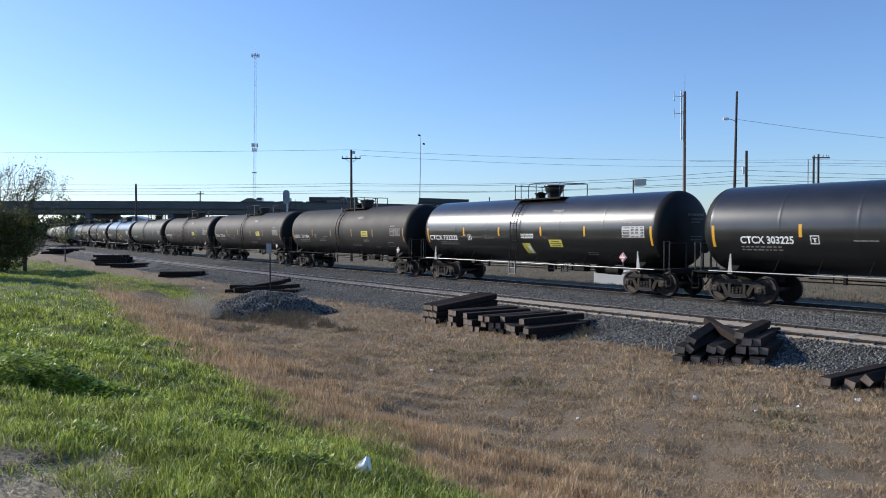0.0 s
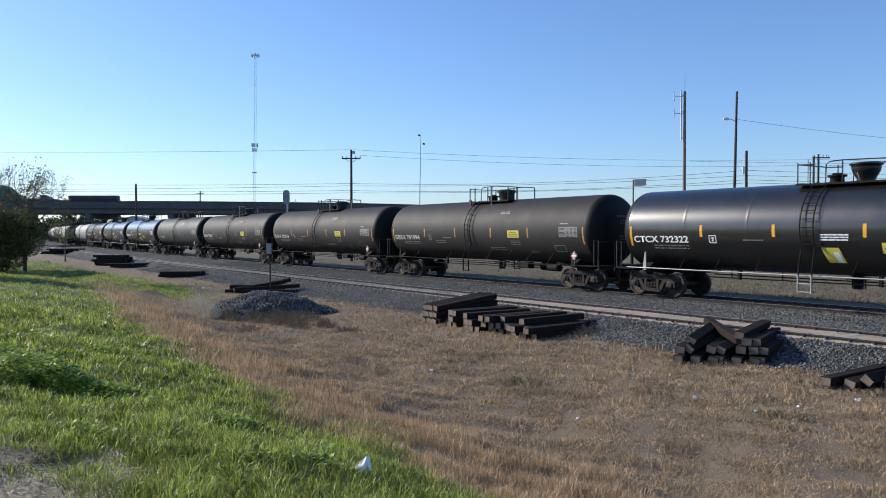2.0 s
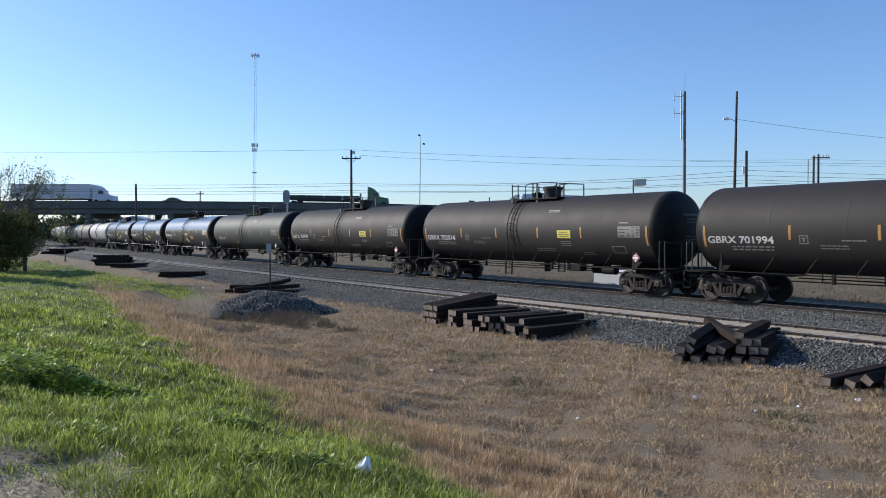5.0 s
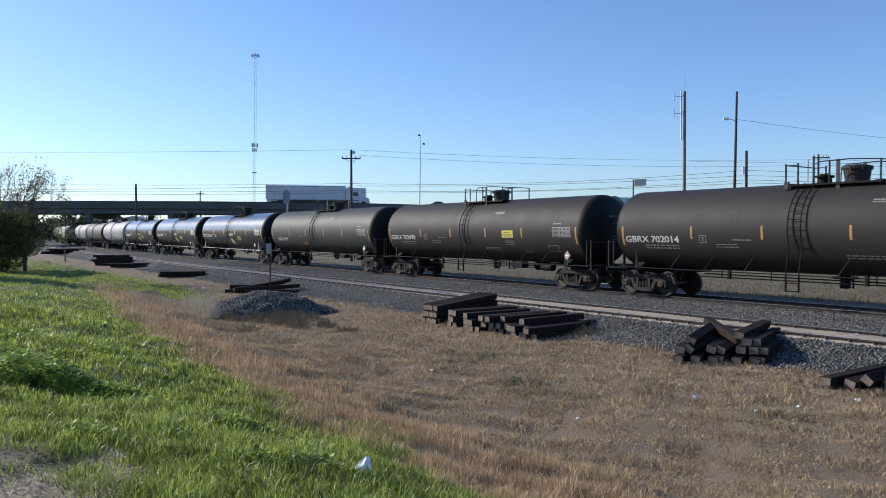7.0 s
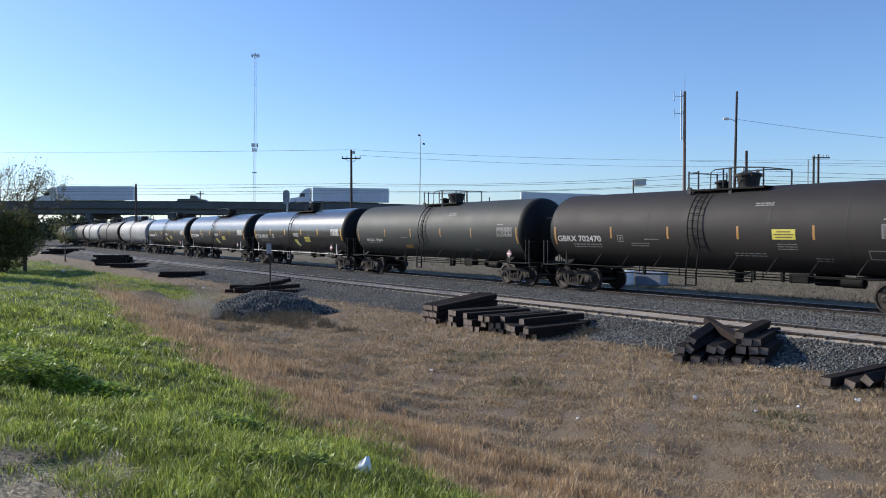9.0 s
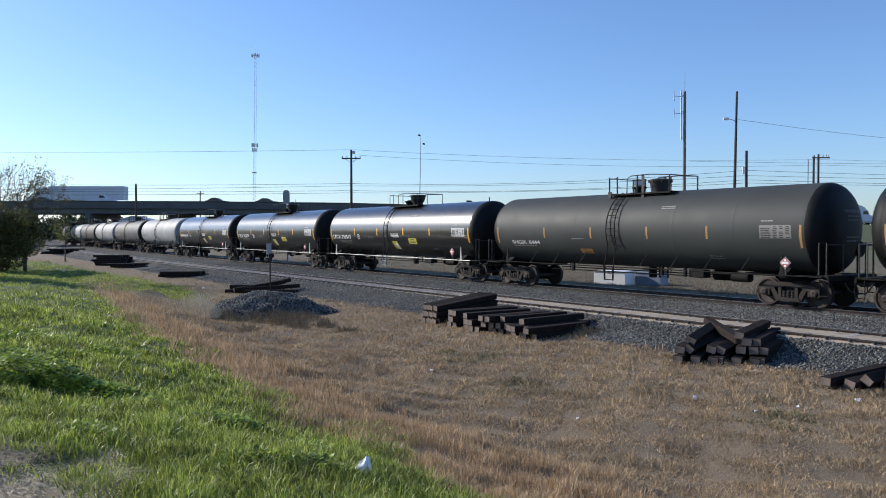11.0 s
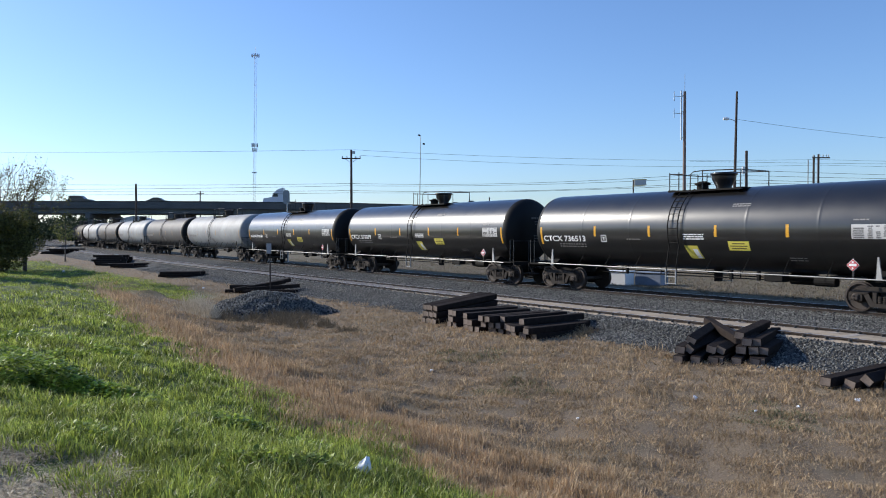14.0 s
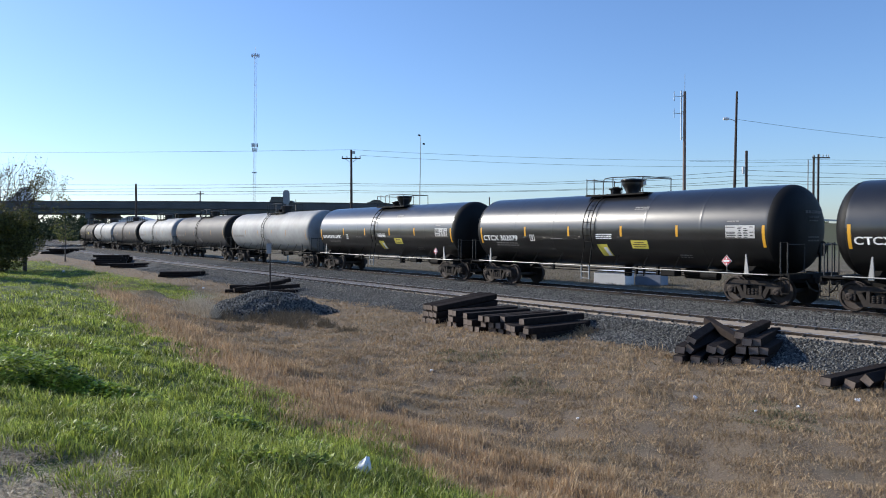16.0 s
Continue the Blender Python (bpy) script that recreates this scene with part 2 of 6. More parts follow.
def ground_z(s, d):
    s, d = np.asarray(s, float), np.asarray(d, float)
    z = np.interp(bank(s, d), GROUND_D, GROUND_Z)
    z = np.where(z > -0.5, (z + 0.5) * (1 - 0.42 * np.clip((s - 18) / 30, 0, 1) * np.clip((14 - d) / 4, 0, 1)) - 0.5, z)
    flat = np.clip((14 - d) / 4, 0, 1)
    return z + scarp(s, d) + flat * (0.05 * np.sin(s * 0.9 + d * 1.3) + 0.03 * np.sin(s * 2.3 - d * 1.9) + 0.02 * np.sin(s * 5.1 + d * 4.2))


def ground_at(x, y):
    """Height of the ground under a world place (near part, straight track)."""
    s, d = x * UX + y * UY, x * NX + y * NY
    d = d - max(0.0, s - CURVE_S) ** 2 / (2 * CURVE_R)
    return float(ground_z(s, d))


# ---- the ground ----
def build_ground():
    ss = np.concatenate([np.linspace(-400, -30, 10), np.arange(-24, 60, 0.25), np.arange(60, 170, 2.5), np.linspace(170, 600, 30), np.linspace(700, 3500, 12)])
    dd = np.unique(np.concatenate([np.linspace(-400, -40, 7), np.arange(-36, -4, 2.0), np.arange(-4, 32, 0.2), np.array(GROUND_D[1:-1], float), np.arange(34, 80, 6.0), np.linspace(90, 400, 12), np.linspace(600, 3000, 7)]))
    S, D = np.meshgrid(ss, dd, indexing="ij")
    X, Y, _ = plan(S, D)
    Z = ground_z(S, D)
    v = np.stack([X, Y, Z], -1).reshape(-1, 3)
    k = len(dd)
    i, j = np.meshgrid(np.arange(len(ss) - 1), np.arange(k - 1), indexing="ij")
    a = (i * k + j).ravel()
    ob = sheet_mesh("ground", v, np.stack([a, a + 1, a + k + 1, a + k], -1), M["soil"], smooth=True)
    lay = ob.data.attributes.new("beside", "FLOAT", "POINT")
    lay.data.foreach_set("value", bank(S, D).ravel().astype(np.float32))
    lay = ob.data.attributes.new("along", "FLOAT", "POINT")
    lay.data.foreach_set("value", S.ravel().astype(np.float32))
    return tagged(ob, "bank of grass, dry turf and grey track ballast", "ground", kind="structure")


def ground_material():
    m = bpy.data.materials.new("turf_and_ballast")
    m.use_nodes = True
    t = m.node_tree
    n, l = t.nodes, t.links
    b = n["Principled BSDF"]
    b.inputs["Roughness"].default_value = 0.95
    co = n.new("ShaderNodeTexCoord")

    def noise_of(scale, detail=6):
        q = n.new("ShaderNodeTexNoise")
        q.inputs["Scale"].default_value, q.inputs["Detail"].default_value = scale, detail
        l.new(co.outputs["Object"], q.inputs["Vector"])
        return q.outputs["Fac"]

    def attr(name):
        q = n.new("ShaderNodeAttribute")
        q.attribute_name = name
        return q.outputs["Fac"]

    def calc(op, a, c, d=None):
        q = n.new("ShaderNodeMath")
        q.operation = op
        for k, v in enumerate((a, c, d)):
            if v is None:
                continue
            if isinstance(v, (int, float)):
                q.inputs[k].default_value = v
            else:
                l.new(v, q.inputs[k])
        return q.outputs[0]

    def ramp(v, a, c):
        q = n.new("ShaderNodeMapRange")
        l.new(v, q.inputs[0])
        q.inputs[1].default_value, q.inputs[2].default_value = a, c
        return q.outputs[0]

    def mixc(f, a, c):
        q = n.new("ShaderNodeMix")
        q.data_type = "RGBA"
        if isinstance(f, (int, float)):
            q.inputs[0].default_value = f
        else:
            l.new(f, q.inputs[0])
        for k, v in ((6, a), (7, c)):
            if isinstance(v, tuple):
                q.inputs[k].default_value = (*v, 1)
            else:
                l.new(v, q.inputs[k])
        return q.outputs[2]

    fine, mid, wide = noise_of(45), noise_of(4), noise_of(0.5)
    d, s = attr("beside"), attr("along")
    dry = mixc(ramp(fine, 0.3, 0.7), (0.155, 0.112, 0.068), (0.32, 0.24, 0.15))
    dry = mixc(calc("MULTIPLY", ramp(mid, 0.45, 0.7), 0.5), dry, (0.20, 0.15, 0.105))
    dry = mixc(calc("MULTIPLY", ramp(wide, 0.5, 0.7), 0.35), dry, (0.12, 0.12, 0.07))
    green = mixc(ramp(fine, 0.3, 0.7), (0.055, 0.075, 0.02), (0.16, 0.20, 0.055))
    green = mixc(calc("MULTIPLY", ramp(mid, 0.5, 0.75), 0.5), green, (0.16, 0.13, 0.07))
    tan = mixc(ramp(fine, 0.3, 0.7), (0.30, 0.20, 0.11), (0.52, 0.38, 0.22))
    vor = n.new("ShaderNodeTexVoronoi")
    vor.inputs["Scale"].default_value = 20
    l.new(co.outputs["Object"], vor.inputs["Vector"])
    sep = n.new("ShaderNodeSeparateColor")
    l.new(vor.outputs["Color"], sep.inputs[0])
    stone = mixc(sep.outputs[0], (0.02, 0.02, 0.019), (0.12, 0.118, 0.108))
    stone = mixc(ramp(vor.outputs["Distance"], 0.5, 0.85), stone, (0.012, 0.012, 0.012))
    bed_band = calc("MULTIPLY", ramp(d, 24.1, 24.7), calc("SUBTRACT", 1.0, ramp(d, 26.5, 27.2)))
    stone = mixc(calc("MULTIPLY", bed_band, 0.92), stone, (0.020, 0.014, 0.009))    # darker brown across the train's track bed
    wob = calc("MULTIPLY_ADD", mid, 1.6, -0.8)
    dw = calc("ADD", d, wob)
    c = mixc(ramp(dw, 3.3, 4.2), green, tan)
    c = mixc(ramp(dw, 5.2, 6.2), c, dry)
    far_green = calc("MULTIPLY", ramp(s, 34, 40), calc("SUBTRACT", 1.0, ramp(s, 76, 86)))
    band = calc("SUBTRACT", 1.0, ramp(dw, 11.4, 13.4))
    c = mixc(calc("MULTIPLY", far_green, band), c, green)
    ball = calc("MULTIPLY", ramp(calc("MULTIPLY_ADD", mid, 0.8, calc("ADD", d, -0.4)), 15.95, 16.25), calc("SUBTRACT", 1.0, ramp(d, 27.0, 27.8)))
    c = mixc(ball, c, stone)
    pale = mixc(ramp(mid, 0.35, 0.65), (0.09, 0.07, 0.04), (0.20, 0.155, 0.095))
    pale = mixc(calc("MULTIPLY", ramp(wide, 0.48, 0.62), 0.6), pale, (0.10, 0.095, 0.045))
    c = mixc(ramp(d, 26.9, 27.9), c, pale)
    c = mixc(calc("MULTIPLY", ramp(d, 75, 110), 0.8), c, (0.10, 0.11, 0.05))
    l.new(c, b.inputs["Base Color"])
    bp = n.new("ShaderNodeBump")
    bp.inputs["Strength"].default_value, bp.inputs["Distance"].default_value = 0.8, 0.05
    l.new(calc("ADD", calc("MULTIPLY", fine, 0.6), calc("MULTIPLY", vor.outputs["Distance"], calc("MULTIPLY", ball, -1.2))), bp.inputs["Height"])
    l.new(bp.outputs[0], b.inputs["Normal"])
    return m


M["bridge"] = mat("smoke_stained_concrete", (0.10, 0.102, 0.10), 0.9, spread=0.35, grain=4, big=0.25, bump=0.2)
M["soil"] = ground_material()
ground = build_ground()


# ---- the two tracks ----
RAIL_OUT = ((-0.075, -0.18), (0.075, -0.18), (0.075, -0.168), (0.012, -0.145), (0.012, -0.045), (0.036, -0.035), (0.036, -0.004), (0.028, 0.0),
            (-0.028, 0.0), (-0.036, -0.004), (-0.036, -0.035), (-0.012, -0.045), (-0.012, -0.145), (-0.075, -0.168))


def rail(parent, d):
    ss = np.concatenate([np.arange(-60, 160, 4.0), np.arange(160, 420, 10.0)])
    bm = bmesh.new()
    rings = []
    for s in ss:
        ring = []
        for o, z in RAIL_OUT:
            x, y, _ = plan(s, d + o)
            ring.append(bm.verts.new((float(x), float(y), z)))
        rings.append(ring)
    k = len(RAIL_OUT)
    for p, q in zip(rings, rings[1:]):
        for i in range(k):
            f = bm.faces.new((p[i], p[(i + 1) % k], q[(i + 1) % k], q[i]))
            f.material_index = 1 if i in (7,) else 0
    bmesh.ops.recalc_face_normals(bm, faces=bm.faces[:])
    return part("rail", bm, (M["rail_side"], M["rail_head"]), parent)


def build_track(d, label, tie_mat, tie_top, name, tie_len=2.55):
    tr = thing(name, label, "railway track", kind="structure")
    for o in (-0.752, 0.752):
        rail(tr, d + o)
    bm = bmesh.new()
    box(bm, (0, 0, -0.09), (0.24, tie_len, 0.18), bevel=0.015)
    tie = part("tie", bm, tie_mat, tr)
    spots = np.arange(-14, 150, 0.56)
    for i, s in enumerate(spots[:290]):
        ob = tie if i == 0 else new("tie", tie.data)
        ob.parent = tr
        ob.matrix_basis = on_plan(s, d, tie_top + random.uniform(-0.012, 0.006), random.uniform(-1.2, 1.2))
    bm = bmesh.new()
    # fastenings on both sides of each rail
    for s in spots[:120]:
        for o in (-0.752, 0.752):
            for e in (-0.11, 0.16):
                x, y, a = plan(s, d + o + e)
                box(bm, (float(x), float(y), tie_top + 0.025), (0.07, 0.07, 0.06))
    tagged(part("rail_fastenings", bm, M["dark_metal"], tr), kind="stuff")
    return tr


def build_fill():
    """Pale grit that lies between the near track's rails."""
    ss = np.concatenate([np.arange(-60, 160, 2.0), np.arange(160, 420, 10.0)])
    dd = NEAR_D + np.array((-1.05, -0.86, -0.72, -0.68, -0.3, 0.3, 0.68, 0.72, 0.86, 1.0))
    zz = np.array((-0.12, -0.085, -0.08, -0.07, -0.06, -0.06, -0.07, -0.08, -0.09, -0.12))
    S, D = np.meshgrid(ss, dd, indexing="ij")
    X, Y, _ = plan(S, D)
    v = np.stack([X, Y, zz[None] - 0.045 * np.clip((S - 22) / 14, 0, 1) + 0.008 * np.sin(S * 7 + D * 9)], -1).reshape(-1, 3)
    k = len(dd)
    i, j = np.meshgrid(np.arange(len(ss) - 1), np.arange(k - 1), indexing="ij")
    a = (i * k + j).ravel()
    return tagged(sheet_mesh("grit", v, np.stack([a, a + 1, a + k + 1, a + k], -1), M["grit"]), "pale tan grit between the near rails", "grit", kind="structure")


M["grit"] = mat("pale_tan_grit", (0.36, 0.29, 0.21), 0.95, spread=0.4, grain=22, big=1.2, bump=0.5, depth=0.02)


# ---- tank cars ----
R_TANK, Z_TANK, HALF = 1.52, 2.58, 7.85


def on_tank(x, z, lift=0.005):
    a = math.asin(max(-1, min(1, (z - Z_TANK) / R_TANK)))
    r = R_TANK + lift
    return Vector((x, -r * math.cos(a), Z_TANK + r * math.sin(a)))


def decal(bm, x0, x1, z0, z1, lift=0.005, lean=0.0, mi=0):
    k = max(2, int(abs(z1 - z0) / 0.08) + 1)
    cols = [[bm.verts.new(on_tank(x + lean * (i / (k - 1)), z0 + (z1 - z0) * i / (k - 1), lift)) for i in range(k)] for x in (x0, x1)]
    for i in range(k - 1):
        f = bm.faces.new((cols[0][i], cols[1][i], cols[1][i + 1], cols[0][i + 1]))
        f.material_index = mi
    return bm


def lettering(root, text, x0, z0, height, width, material, name="reporting_mark"):
    cu = bpy.data.curves.new(name, "FONT")
    cu.body, cu.size, cu.offset = text, 1.0, 0.022
    tmp = new(name, cu)
    dg = bpy.context.evaluated_depsgraph_get()
    dg.update()
    me = bpy.data.meshes.new_from_object(tmp.evaluated_get(dg))
    bpy.data.objects.remove(tmp)
    xs = [v.co.x for v in me.vertices]
    ys = [v.co.y for v in me.vertices]
    fx, fy = width / (max(xs) - min(xs)), height / (max(ys) - min(ys))
    lo, lo_y = min(xs), min(ys)
    for v in me.vertices:
        v.co = on_tank(x0 + (v.co.x - lo) * fx, z0 + (v.co.y - lo_y) * fy, 0.008)
    me.materials.append(material)
    ob = new(name, me)
    ob.parent = root
    return ob


def bars(bm, x0, x1, zs, h, rng, gap=0.08):
    for z in zs:
        x = x0
        while x < x1 - 0.05:
            w = rng.uniform(0.07, 0.24)
            decal(bm, x, min(x + w, x1), z, z + h, 0.006)
            x += w + gap


def build_truck(parent, x):
    """A three-piece bogie at x under the car."""
    bm = bmesh.new()
    box(bm, (0, 0, 0.62), (0.36, 2.0, 0.26), bevel=0.03)
    box(bm, (0, 0, 0.82), (0.5, 0.5, 0.16), bevel=0.03)
    for sx in (-0.45, 0.45):
        box(bm, (sx, 0, 0.42), (0.09, 1.5, 0.14))
    tk = part("truck", bm, M["under"], parent, "grimy black cast steel bogie")
    tk.matrix_basis = pose(x, 0, 0)
    for sy in (-1, 1):
        bm = bmesh.new()
        y = sy * 1.0
        prism(bm, ((-1.08, 0.60), (-0.86, 0.70), (-0.45, 0.80), (0.45, 0.80), (0.86, 0.70), (1.08, 0.60), (1.08, 0.50), (0.62, 0.56), (0.42, 0.64), (-0.42, 0.64), (-0.62, 0.56), (-1.08, 0.50)), y - 0.09, y + 0.09)
        for q in (-1, 1):
            prism(bm, ((q * 0.50, 0.60), (q * 0.68, 0.62), (q * 0.44, 0.18), (q * 0.26, 0.18)), y - 0.08, y + 0.08)
            prism(bm, ((q * 0.24, 0.26), (q * 0.35, 0.26), (q * 0.35, 0.66), (q * 0.24, 0.66)), y - 0.10, y + 0.10)
            for w in (-0.17, 0.17):
                prism(bm, ((q * 0.89 + w - 0.04, 0.36), (q * 0.89 + w + 0.04, 0.36), (q * 0.89 + w + 0.04, 0.62), (q * 0.89 + w - 0.04, 0.62)), y - 0.08, y + 0.08)
            box(bm, (q * 0.89, y, 0.555), (0.26, 0.2, 0.07), bevel=0.015)
        prism(bm, ((-0.44, 0.18), (0.44, 0.18), (0.36, 0.30), (-0.36, 0.30)), y - 0.11, y + 0.11)
        part("side_frame", bm, M["cast"], tk, "dusty brown cast steel side frame")
        for q in (-0.15, 0.0, 0.15):
            bm = bmesh.new()
            lathe(bm, [(0.30 + 0.028 * i, 0.072 if i % 2 else 0.055) for i in range(9)], 8, "z", (q, y + 0.04 * sy, 0))
            part("spring", bm, M["cast"], tk)
    wheels = []
    for q in (-0.89, 0.89):
        bm = bmesh.new()
        rod(bm, (0, -1.08, 0), (0, 1.08, 0), 0.08, 12)
        for sy in (-1, 1):
            lathe(bm, ((sy * 0.68, 0.08), (sy * 0.68, 0.485), (sy * 0.705, 0.487), (sy * 0.715, 0.459), (sy * 0.83, 0.457), (sy * 0.835, 0.40), (sy * 0.79, 0.37), (sy * 0.77, 0.20), (sy * 0.85, 0.15), (sy * 0.85, 0.08)), 28, "y")
            lathe(bm, ((sy * 0.93, 0.10), (sy * 0.93, 0.125), (sy * 1.10, 0.125), (sy * 1.12, 0.09), (sy * 1.12, 0.0)), 12, "y")
            for k in range(3):
                a = 2.094 * k
                box(bm, (0.055 * math.cos(a), sy * 1.125, 0.055 * math.sin(a)), (0.04, 0.03, 0.04))
        ws = part("wheelset", bm, M["wheel"], tk, "rusted steel wheels on an axle", smooth=False)
        ws.matrix_basis = pose(q, 0, 0.457)
        wheels.append(ws)
    return tk


def base_car(gloss):
    """An empty tank car without its lettering. gloss: the newer pattern with pale rails and a flared bonnet."""
    root = thing("tank_car", "railway tank car", "tank car", "tank cars of the freight train")
    # shell with dished ends and welded seams
    prof = [(-HALF - 0.62 * math.sin(a), R_TANK * math.cos(a) ** 0.62) for a in [math.pi / 2 - i * math.pi / 2 / 10 for i in range(10)]]
    prof[0] = (prof[0][0], 0.02)
    prof += [(-HALF, R_TANK), (-HALF + 0.1, R_TANK)]
    for sx in (-5.2, -2.6, 0.0, 2.6, 5.2):
        prof += [(sx - 0.10, R_TANK), (sx - 0.03, R_TANK), (sx - 0.012, R_TANK + 0.002), (sx + 0.012, R_TANK + 0.002), (sx + 0.03, R_TANK), (sx + 0.10, R_TANK)]
    prof += [(-a, r) for a, r in prof[11::-1]]
    bm = bmesh.new()
    lathe(bm, prof, 64, "x", (0, 0, Z_TANK))
    # the dished ends take a blacker colour than the shell
    for f in bm.faces:
        if abs(f.calc_center_median().x) > HALF - 0.02:
            f.material_index = 1
    part("tank", bm, (M["tank_black"], M["end_black"]), root, smooth=True)
    rail_m = M["pale_rail"] if gloss else M["under"]
    # stub sills, saddles and end platforms
    for q in (-1, 1):
        bm = bmesh.new()
        box(bm, (q * 7.35, 0, 0.90), (2.7, 0.36, 0.34), bevel=0.02)
        box(bm, (q * 5.6, 0, 1.0), (1.2, 0.9, 0.10))
        part("stub_sill", bm, M["under"], root)
        bm = bmesh.new()
        ys = [(-1.35, 0.96), (-1.40, 1.10), (-1.16, 1.30), (-0.8, 1.18), (0, 1.0), (0.8, 1.18), (1.16, 1.30), (1.40, 1.12), (1.35, 0.96), (0.3, 0.86), (-0.3, 0.86)]
        prism(bm, ys, -0.16, 0.16, Matrix.Translation((q * 7.05, 0, 0)) @ pose(0, 0, 0, 0, 0, 90))
        part("saddle", bm, M["under"], root)
        bm = bmesh.new()
        box(bm, (q * 8.42, 0, 1.06), (0.42, 2.9, 0.05))
        box(bm, (q * 8.62, 0, 1.0), (0.05, 2.95, 0.16))
        for sy in (-1, 1):
            box(bm, (q * 8.0, sy * 1.42, 1.05), (0.9, 0.14, 0.05))
            box(bm, (q * 8.5, sy * 1.46, 0.45), (0.30, 0.05, 0.03))
            for w in (-0.15, 0.15):
                rod(bm, (q * 8.5 + w, sy * 1.46, 0.44), (q * 8.5 + w, sy * 1.46, 1.02), 0.016, 6)
        part("end_platform", bm, M["under"], root)
        for sy in (-1, 1):
            bm = bmesh.new()
            pipe(bm, [(q * 8.3, sy * 1.42, 1.06), (q * 8.3, sy * 1.42, 2.12), (q * 8.55, sy * 1.42, 2.12), (q * 8.55, sy * 1.42, 1.06)], 0.022)
            part("end_handrail", bm, M["dark_metal"], root)
            bm = bmesh.new()
            pipe(bm, [(q * 8.58, sy * 1.42, 2.06), (q * 8.58, sy * 0.5, 2.06), (q * 8.58, sy * 0.5, 1.06)], 0.02)
            part("end_rail", bm, M["dark_metal"], root)
            bm = bmesh.new()
            prism(bm, ((q * 6.98, 1.02), (q * 7.16, 1.02), (q * 7.06, 1.72), (q * 7.02, 1.72)), sy * 1.46 - 0.02, sy * 1.46 + 0.02)
            part("jacking_bracket", bm, rail_m, root, "upright tapered bracket beside the saddle")
        # coupler with its knuckle, and hoses
        bm = bmesh.new()
        box(bm, (q * 8.78, 0, 0.86), (0.30, 0.16, 0.18), bevel=0.02)
        box(bm, (q * 8.99, -0.05 * q, 0.86), (0.18, 0.30, 0.28), bevel=0.05)
        part("coupler", bm, M["cast"], root)
        bm = bmesh.new()
        pipe(bm, [(q * 8.6, -0.45, 0.85), (q * 8.75, -0.45, 0.62), (q * 8.92, -0.35, 0.50), (q * 9.04, -0.2, 0.52)], 0.028)
        part("brake_hose", bm, M["rubber"], root)
        build_truck(root, q * 7.05)
    # the long side rails
    for sy in (-1, 1):
        bm = bmesh.new()
        y = sy * 1.52
        pipe(bm, [(-7.9, y, 1.10), (7.9, y, 1.04)], 0.019, 8)
        part("side_handrail", bm, rail_m, root, "long pale pipe rail" if gloss else "long dark pipe rail")
        for x in (-5.4, -3.9, -2.3, 1.0, 2.5, 4.0, 5.5):
            bm = bmesh.new()
            zc = 1.07
            if gloss:
                rod(bm, (x, y, zc), (x + 0.05, sy * 1.22, 1.55), 0.014, 6)
            else:
                rod(bm, (x, y, zc), (x + 0.28, sy * 1.30, 1.62), 0.016, 6)
            part("rail_bracket", bm, M["under"] if gloss else M["cast"], root)
    # ladders on both sides
    for sy in (-1, 1):
        bm = bmesh.new()
        for x in (-0.62, -0.17):
            arc = []
            for i in range(15):
                a = math.radians(-22 + i * 90 / 14)
                arc.append((x, sy * (R_TANK + 0.10) * math.cos(a), Z_TANK + (R_TANK + 0.10) * math.sin(a)))
            pipe(bm, arc, 0.022, 6)
            pipe(bm, [(x, sy * 1.66, 0.55), (x, sy * 1.66, 1.2), arc[0]], 0.022, 6)
        for i in range(9):
            a = math.radians(-18 + i * 9.6)
            y, z = sy * (R_TANK + 0.10) * math.cos(a), Z_TANK + (R_TANK + 0.10) * math.sin(a)
            rod(bm, (-0.62, y, z), (-0.17, y, z), 0.014, 6)
        part("ladder", bm, M["under"], root)
        bm = bmesh.new()
        for x in (-0.62, -0.17):
            pipe(bm, [(x, sy * 1.69, 0.52), (x, sy * 1.69, 1.08)], 0.026, 6)
        for z in (0.56, 0.82):
            rod(bm, (-0.62, sy * 1.69, z), (-0.17, sy * 1.69, z), 0.018, 6)
        part("ladder_foot", bm, rail_m, root)
    # walkways on top with their rails
    for sy in (-1, 1):
        bm = bmesh.new()
        box(bm, (0.4, sy * 0.68, 4.03), (3.2, 0.36, 0.025))
        part("walkway", bm, M["under"], root)
        bm = bmesh.new()
        box(bm, (0.4, sy * 0.875, 4.02), (3.2, 0.02, 0.06))
        part("kick_plate", bm, M["under"], root)
    for x in (-1.1, 1.9):
        bm = bmesh.new()
        box(bm, (x, 0, 4.06), (0.25, 1.7, 0.025))
        part("cross_walkway", bm, M["under"], root)
    bm = bmesh.new()
    top = 4.74
